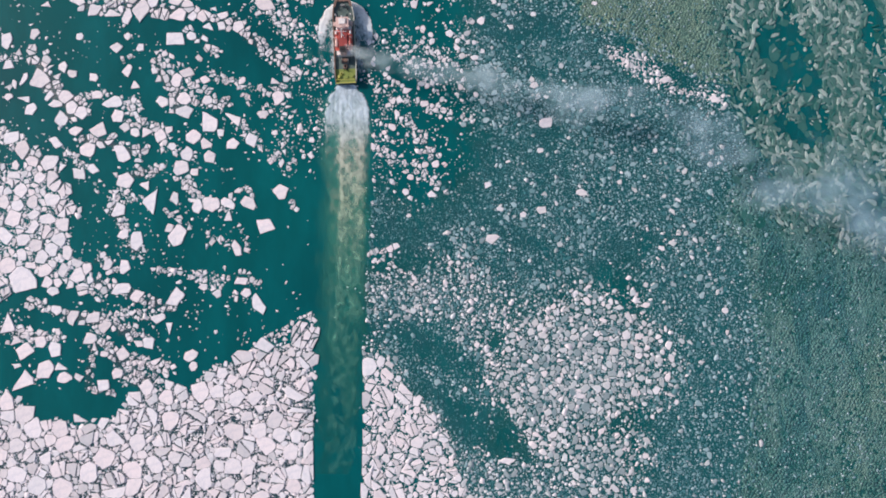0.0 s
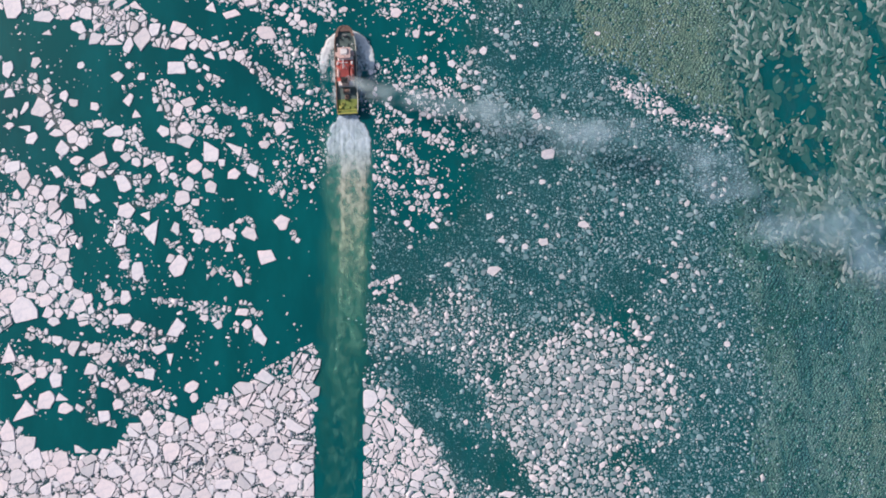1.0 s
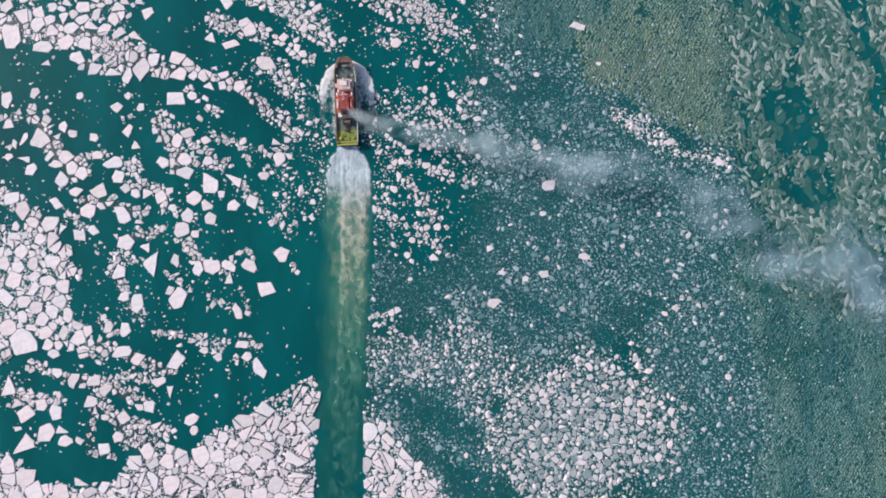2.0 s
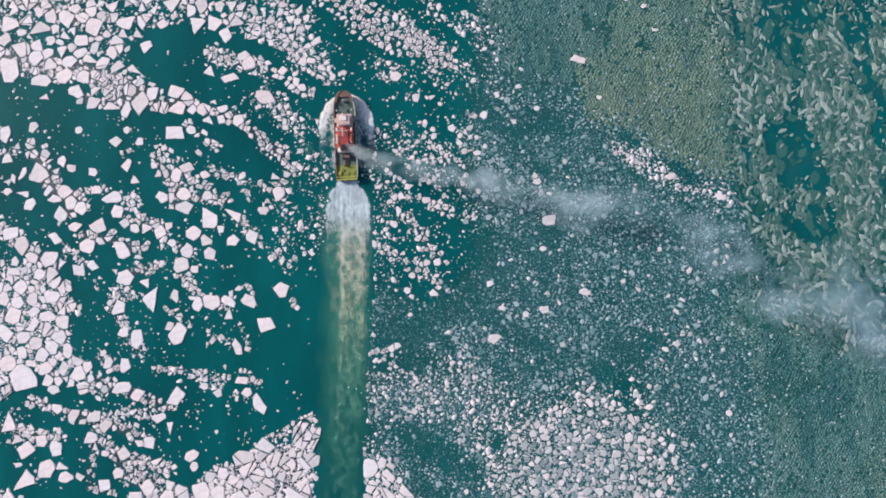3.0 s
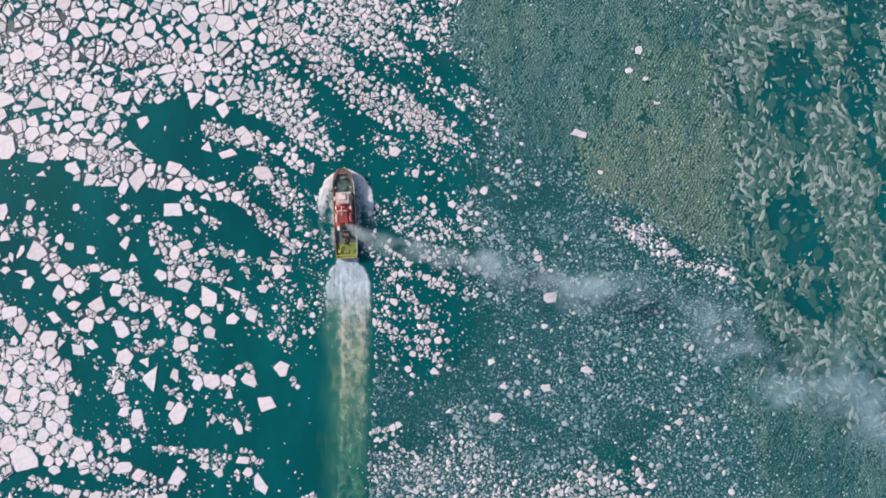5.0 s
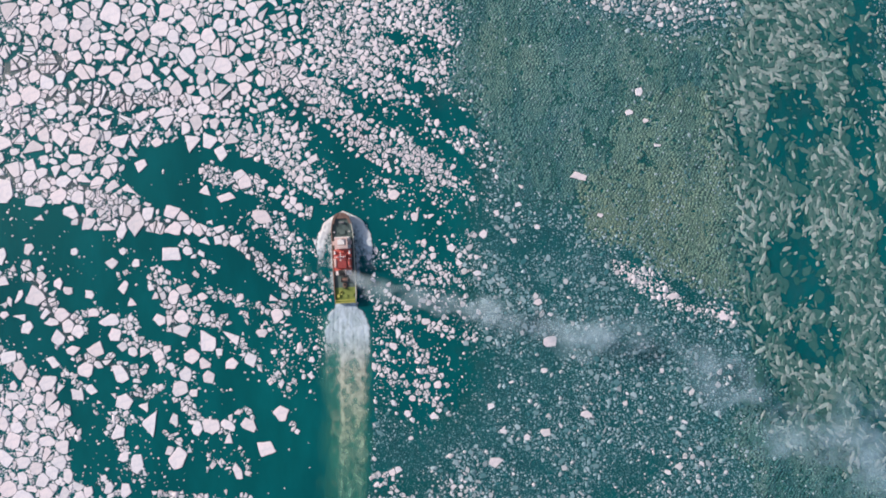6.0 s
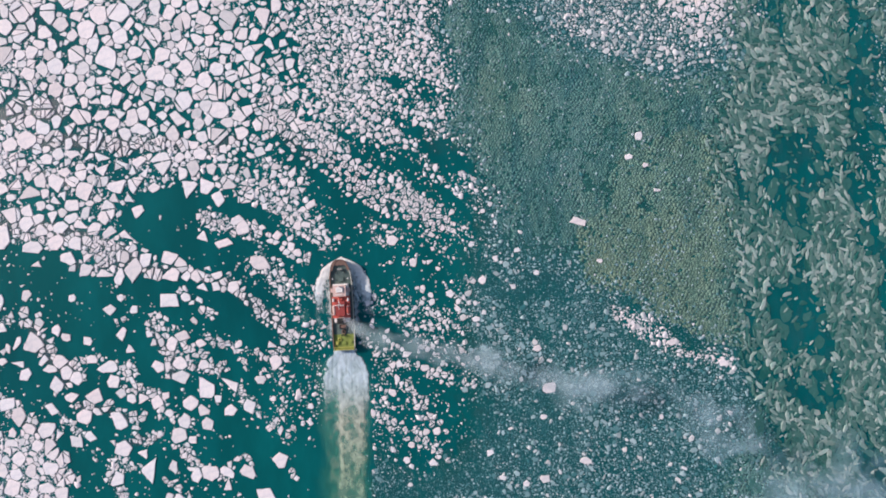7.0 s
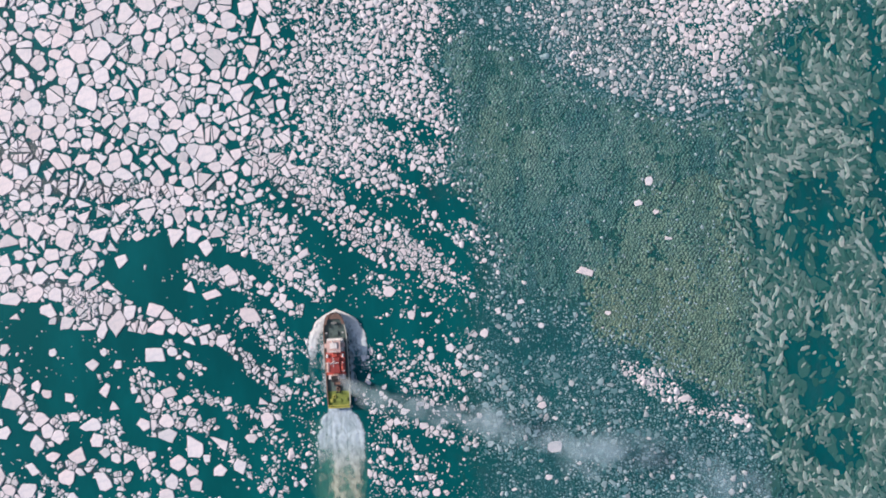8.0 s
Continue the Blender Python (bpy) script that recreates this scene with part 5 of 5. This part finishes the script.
    part("deck_box", block(2.7, 3.8, -17.0, -15.8, 2.05, 2.8, 0.08), AFT_PAINT, ship, "green deck locker")
    part("stern_hatch", block(-1.0, 1.0, -17.6, -16.2, 2.05, 2.45, 0.08), AFT_PAINT, ship)
    part("tow_arch", joined(tube((-4.3, -18.6, 2.1), (-4.3, -18.6, 3.9), 0.16), tube((4.3, -18.6, 2.1), (4.3, -18.6, 3.9), 0.16), tube((-4.3, -18.6, 3.9), (4.3, -18.6, 3.9), 0.2)), YELLOW_PAINT, ship, "yellow towing arch across the stern")
    for side in (-1, 1):
        for k in range(9):
            y = -15.5 + 3.2 * k
            part("tyre_fender", ring(side * (half_width(y) + 0.16), y, deck_height(y) - 0.2, 0.5, 0.2, False), RUBBER, ship)
    return ship


SHIP = pose(-46.5, 111.0, 0, 0, 0, 2.8)
icebreaker().matrix_world = SHIP


# ---- foam, wake and smoke ----
def sheet(name, cols, rows, layers, material, label, category):
    """Fine grids of water, foam or smoke in one mesh. Each layer is place(u, v), amount(u, v), age(u, v)."""
    verts, faces, amounts, ages = [], [], [], []
    for place, amount, age in layers:
        base = len(verts)
        for j in range(rows + 1):
            for i in range(cols + 1):
                u, v = i / cols, j / rows
                verts.append(place(u, v))
                amounts.append(min(1.0, max(0.0, amount(u, v))))
                ages.append(min(1.0, max(0.0, age(u, v))))
        for j in range(rows):
            for i in range(cols):
                k = base + j * (cols + 1) + i
                ring_of = (k, k + 1, k + cols + 2, k + cols + 1)
                if max(amounts[n] for n in ring_of) > 0.02:
                    faces.append(ring_of)
    ob = add_mesh(name, verts, faces, material, None, True)
    for key, values in (("amount", amounts), ("age", ages)):
        ob.data.attributes.new(key, "FLOAT", "POINT").data.foreach_set("value", values)
    return tagged(ob, label, category, kind="stuff")


def along(u, v):
    return v


def smooth(a, b, x):
    t = min(1.0, max(0.0, (x - a) / (b - a)))
    return t * t * (3 - 2 * t)


def cloud(x, y, size, seed=0.0):
    return noise.fractal(Vector((x / size, y / size, seed)), 0.9, 2.0, 4) * 0.5 + 0.5


def curls(x, aft, size, seed):
    """Thin bright filaments where eddies meet, 0 to 1."""
    wob = 2.2 * (cloud(x, aft, 6, seed + 3) - 0.5)
    return max(0.0, 1 - 2.6 * abs(2 * cloud(x + wob, 0.75 * aft - wob, size, seed) - 1))


def thin_material(name, colour_stops, grain, cut_low, cut_high, rough=0.6, stretch=None, most=1.0, bump=0.0, tear=1.5):
    """Foam, milky water or smoke: how much of it there is comes from its density and a broken-up texture."""
    n = Nodes(name, rough, 0, 0.3)
    dens = n.add("ShaderNodeAttribute")
    dens.attribute_name = "amount"
    age = n.add("ShaderNodeAttribute")
    age.attribute_name = "age"
    fine = n.noise(grain, 8, 0.62, stretch, distort=0.9)
    n.colour(n.mix(0.35, n.ramp(age.outputs["Fac"], *colour_stops), n.ramp(n.noise(grain * 0.6, 5), (0.3, 0.6), (0.7, 1.15)), "MULTIPLY"))
    much = n.math("ADD", dens.outputs["Fac"], n.math("MULTIPLY", n.math("SUBTRACT", fine, 0.5), tear))
    ramp = n.ramp(much, (cut_low, 0.0), (cut_high, most))
    gate = n.math("MULTIPLY", ramp, n.ramp(dens.outputs["Fac"], (0.0, 0.0), (0.12, 1.0)))
    n.link(gate, n.bsdf.inputs["Alpha"])
    if bump:
        n.bump(fine, bump, 0.4)
    return n.mat


FOAM = thin_material("white_foam", ((0.0, (0.82, 0.79, 0.77)), (0.30, (0.78, 0.77, 0.76)), (0.6, (0.60, 0.67, 0.71)), (1.0, (0.55, 0.64, 0.66))), 0.32, 0.20, 0.85, 0.7, None, 0.94, 0.35, 1.25)
WASH = thin_material("propeller_wash", ((0.0, (0.66, 0.77, 0.88)), (0.15, (0.66, 0.76, 0.82)), (0.25, (0.62, 0.61, 0.50)), (0.40, (0.42, 0.51, 0.37)), (0.58, (0.16, 0.38, 0.28)), (0.78, (0.09, 0.30, 0.23)), (1.0, (0.07, 0.27, 0.22))), 0.26, 0.22, 1.05, 0.5, (1.3, 0.8, 1, 0), 0.80, 0.6, 1.3)
MILKY = thin_material("milky_green_water", ((0.0, (0.14, 0.38, 0.32)), (0.4, (0.05, 0.25, 0.18)), (1.0, (0.015, 0.15, 0.125))), 0.10, 0.20, 1.15, 0.35, (1.0, 0.5, 1, 0), 0.62, 0.0, 1.9)
SMOKE = thin_material("exhaust_smoke", ((0.0, (0.40, 0.36, 0.37)), (0.10, (0.42, 0.52, 0.54)), (1.0, (0.27, 0.43, 0.53))), 0.075, 0.22, 1.6, 1.0, (1.0, 1.3, 1, 20), 0.42, 0.0, 1.7)


# bow wave: a hood of foam on both sides of the bow, trailing along the hull
def bow_place(u, v):
    """v runs aft from the stem, u across from port to starboard."""
    y = 21.2 - 30.0 * v
    x = (2 * u - 1) * 13.0
    return SHIP @ Vector((x, y, 0.10 + 0.35 * bow_foam(u, v) * cloud(x, y, 1.5, 3)))


def bow_foam(u, v):
    y, x = 21.2 - 30.0 * v, (2 * u - 1) * 13.0
    aft = 21.0 - y
    edge = 12.6 * (1 - math.exp(-aft / 4.8)) + 0.4 + 0.8 * (cloud(0, y, 3, 5) - 0.5) * 2
    d = edge - abs(x)
    rim = smooth(-0.6, 0.8, d) * (1 - 0.85 * smooth(1.6, 5.0, d))
    front = 1 - 0.8 * smooth(8, 23, aft)
    lee = (0.30 if x < 0 else 0.62) * smooth(-0.5, 1, d) * (1 - smooth(13, 29, aft)) * (0.3 + 0.8 * cloud(x, y, 3, 8))
    return 1.2 * rim * front + lee + 0.3 * (curls(x, y, 3, 51) - 0.3) * smooth(0.5, 3, d) * (1 - smooth(14, 28, aft))


sheet("bow_wave", 78, 90, [(bow_place, bow_foam, along)], FOAM, "white bow wave foam spreading either side of the bow", "foam")


# thin broken foam along the sides of the hull
def side_place(u, v):
    y, x = 12.0 - 34.0 * v, (2 * u - 1) * 12.0
    return SHIP @ Vector((x, y, 0.07))


def side_foam(u, v):
    y, x = 12.0 - 34.0 * v, abs(2 * u - 1) * 12.0
    close = 1 - smooth(5.0, 10.5, x + 2.0 * cloud(x, y, 3, 2))
    ends = smooth(0.0, 0.25, v) * (1 - smooth(0.6, 0.98, v))
    return (0.9 if u < 0.5 else 0.74) * close * ends


sheet("hull_side_foam", 48, 68, [(side_place, side_foam, along)], FOAM, "broken foam washing along the hull", "foam")

# the wake, from the stern south
WAKE_LONG, WAKE_HALF = 172.0, 17.0


def wake_xy(u, v):
    aft = WAKE_LONG * v**1.25
    x = (2 * u - 1) * WAKE_HALF
    return x, aft


def wake_line(aft):
    return -45.5 + 0.6 * smooth(0, 40, aft) - 3.2 * smooth(60, 172, aft)


def wash_half(aft):
    return 4.3 + 6.6 * (1 - math.exp(-aft / 6.0)) - 1.2 * smooth(20, 60, aft)


def wake_place(z, lift):
    def place(u, v):
        x, aft = wake_xy(u, v)
        return (wake_line(aft) + x, 91.5 - aft, z + lift * wash(u, v) * cloud(x, aft, 2.2, 4))

    return place


def wash(u, v):
    x, aft = wake_xy(u, v)
    h = wash_half(aft)
    ragged = 2.6 * (cloud(x * 0.3, aft, 5, 6) - 0.5)
    side = smooth(-0.6, 1.6 + 1.6 * smooth(12, 40, aft), h + ragged - abs(x))
    strong = 0.86 - 0.27 * smooth(10, 30, aft) - 0.22 * smooth(35, 80, aft) - 0.08 * smooth(80, 130, aft) - 0.06 * smooth(125, 170, aft)
    port_fade = 1 - 0.66 * smooth(1.5, 5.5, -x + 1.6 * (cloud(3, aft, 9, 15) - 0.5)) * smooth(10, 32, aft)
    rim = 0.16 * max(0.0, 1 - abs(h - abs(x) - 0.8) / 2.0) * (1 - smooth(10, 60, aft))
    rim += 0.5 * max(0.0, 1 - abs(h + x - 0.9) / 0.9) * smooth(1, 3, aft) * (1 - smooth(9, 18, aft)) if x < 0 else 0.0
    seam_x = -2.6 + 1.4 * (cloud(7, aft, 10, 17) - 0.5)
    seam = 0.30 * math.exp(-(((x - seam_x) / 0.8) ** 2)) * smooth(14, 30, aft) * (1 - smooth(95, 150, aft)) * (0.4 + 0.9 * cloud(1, aft, 4, 19))
    eddies = (0.30 * curls(x, aft, 5.5, 21) + 0.12 * curls(x, aft, 2.4, 31) + 0.5 * (cloud(x * 1.3, aft, 4.5, 61) - 0.5) - 0.12) * smooth(12, 28, aft) * (1 - 0.2 * smooth(90, 160, aft))
    streaks = 0.45 * (cloud(x * 2.6, aft * 0.22, 3, 41) - 0.5) * (1 - smooth(14, 40, aft))
    return (strong * port_fade + rim + seam + eddies * (0.45 + 0.55 * port_fade) + streaks + 0.22 * (cloud(x, aft, 10, 1) - 0.5)) * side


def milky(u, v):
    x, aft = wake_xy(u, v)
    h = wash_half(aft) + 1.6 + 1.5 * (cloud(0, aft, 12, 9) - 0.5)
    return smooth(-3.5, 5.5, h - abs(x + 0.8)) * (0.95 - 0.55 * smooth(60, 165, aft)) * (0.75 + 0.4 * cloud(x, aft, 14, 7)) * smooth(0, 8, aft)


sheet("wake_water", 44, 150, [(wake_place(0.03, 0.0), milky, along)], MILKY, "milky green stirred-up water in the ship's channel", "wake")
sheet("propeller_wake", 68, 240, [(wake_place(0.08, 0.5), wash, along)], WASH, "churned white to yellow-green propeller wake", "wake")

# smoke from the funnel, drifting east: x, y, height, half width, density
PLUME = [
    (-44.8, 105.8, 9.5, 1.3, 0.8),
    (-40.7, 102.7, 10.5, 3.8, 0.60),
    (-32.8, 98.9, 11.5, 6.8, 0.55),
    (-23.0, 95.8, 12.5, 7.8, 0.56),
    (-10.9, 92.9, 13, 9.0, 0.58),
    (8.1, 88.4, 14, 10.1, 0.64),
    (31.6, 84.0, 15, 11.1, 0.62),
    (54.7, 77.9, 16, 12.6, 0.5),
    (79.9, 76.9, 17, 15.1, 0.6),
    (100.0, 68.7, 18, 18.1, 0.45),
    (121.9, 52.8, 19, 21.4, 0.55),
    (145.6, 41.6, 20, 27.7, 0.55),
    (171.1, 29.5, 21, 35.2, 0.5),
    (204.7, 14.5, 22, 41.5, 0.45),
    (241.8, -0.2, 23, 47.8, 0.4),
]


def plume_at(v):
    s = v * (len(PLUME) - 1)
    i = min(int(s), len(PLUME) - 2)
    a, b = PLUME[i], PLUME[i + 1]
    t = s - i
    return [p + (q - p) * t for p, q in zip(a, b)]


def plume_sheet(lift, seed, share):
    def place(u, v):
        x, y, z, w, _ = plume_at(v)
        x2, y2, *_ = plume_at(min(1, v + 0.02))
        x1, y1, *_ = plume_at(max(0, v - 0.02))
        d = math.hypot(x2 - x1, y2 - y1) or 1
        nx, ny = -(y2 - y1) / d, (x2 - x1) / d
        k = (2 * u - 1) * w * (1 + 0.6 * (cloud(v * 40, seed, 3) - 0.5)) + 0.7 * w * smooth(0.08, 0.3, v) * (cloud(v * 40, 5, 4) - 0.5)
        return (x + nx * k, y + ny * k, z + lift * w * (1 - (2 * u - 1) ** 2) * 0.5 + 0.12 * w * (cloud(x + nx * k, y + ny * k, 12, seed) - 0.5))

    def dens(u, v):
        x, y, z, w, s = plume_at(v)
        c = abs(2 * u - 1)
        px, py, _ = place(u, v)
        return share * s * (1 - smooth(0.05, 1.0, c)) * (0.05 + 1.7 * cloud(px, py, 15, seed)) * (1.0 - 0.45 * smooth(0.1, 0.35, v) + 1.0 * smooth(0.1, 0.35, v) * smooth(0.3, 0.75, cloud(px, py, 30, 77))) * (1 - smooth(0.94, 1.0, v))

    return place, dens


plume_layers = [(*plume_sheet(*layer), along) for layer in ((-0.35, 1.3, 1.0), (0.15, 7.7, 0.9), (0.6, 4.1, 0.7))]
sheet("smoke_plume", 24, 150, plume_layers, SMOKE, "thin blue-grey exhaust smoke drifting off the funnel", "smoke")


# grease ice: a dull film between the pieces, torn where the water is open
packed = np.clip(big_cover - 0.80, 0, 1) * kind_share["white"]
film = sum(w * kind_share[k] for k, w in (("pale", 0.7), ("grey", 0.6), ("green", 0.7), ("olive", 0.7), ("leaf", 0.2)))
film = np.maximum(film * np.minimum(1.0, 0.25 + small_cover), 4.2 * packed)
film_tone = np.maximum(0.5 * (kind_share["green"] + kind_share["olive"]), kind_share["white"])


def grease_place(u, v):
    return (X0 + 4 + u * (X1 - X0 - 8), Y0 + 4 + v * (Y1 - Y0 - 8), 0.015)


def on_plan(field):
    def value(u, v):
        x, y, _ = grease_place(u, v)
        return float(field[int((y - Y0) / CELL), int((x - X0) / CELL)])

    return value


GREASE = thin_material("grease_ice_film", ((0.0, (0.03, 0.14, 0.155)), (0.5, (0.035, 0.14, 0.125)), (1.0, (0.07, 0.10, 0.12))), 0.16, 0.12, 0.95, 0.45, (1, 0.5, 1, -35), 0.8)
sheet("grease_ice", 246, 236, [(grease_place, on_plan(film), on_plan(film_tone))], GREASE, "dull grey-green film of grease ice on the water", "sea ice")


# the faint bow-wave ridges that run out over the open water
def ridge(side, name):
    def place(u, v):
        far, across = 8 + 70 * v, (2 * u - 1) * 5.0
        x, y = side * (6 + far * 0.56) + side * across * 0.8, 12 - far * 0.85 + across * 0.55
        return SHIP @ Vector((x, y, 0.02 + 0.25 * math.exp(-((2 * u - 1) * 2.2) ** 2) * (1 - v)))

    def amount(u, v):
        line = math.exp(-((2 * u - 1) * 2.6 + 0.8 * (cloud(v * 9, side, 1) - 0.5)) ** 2)
        return 0.38 * line * (1 - smooth(0.35, 1.0, v)) * smooth(0, 0.12, v) * (0.5 + cloud(u * 3, v * 20, 1, 5))

    return sheet(name, 16, 60, [(place, amount, lambda u, v: 0.0)], MILKY, "faint pale ridge of the ship's spreading wave", "wave")


ridge(-1, "ship_wave")
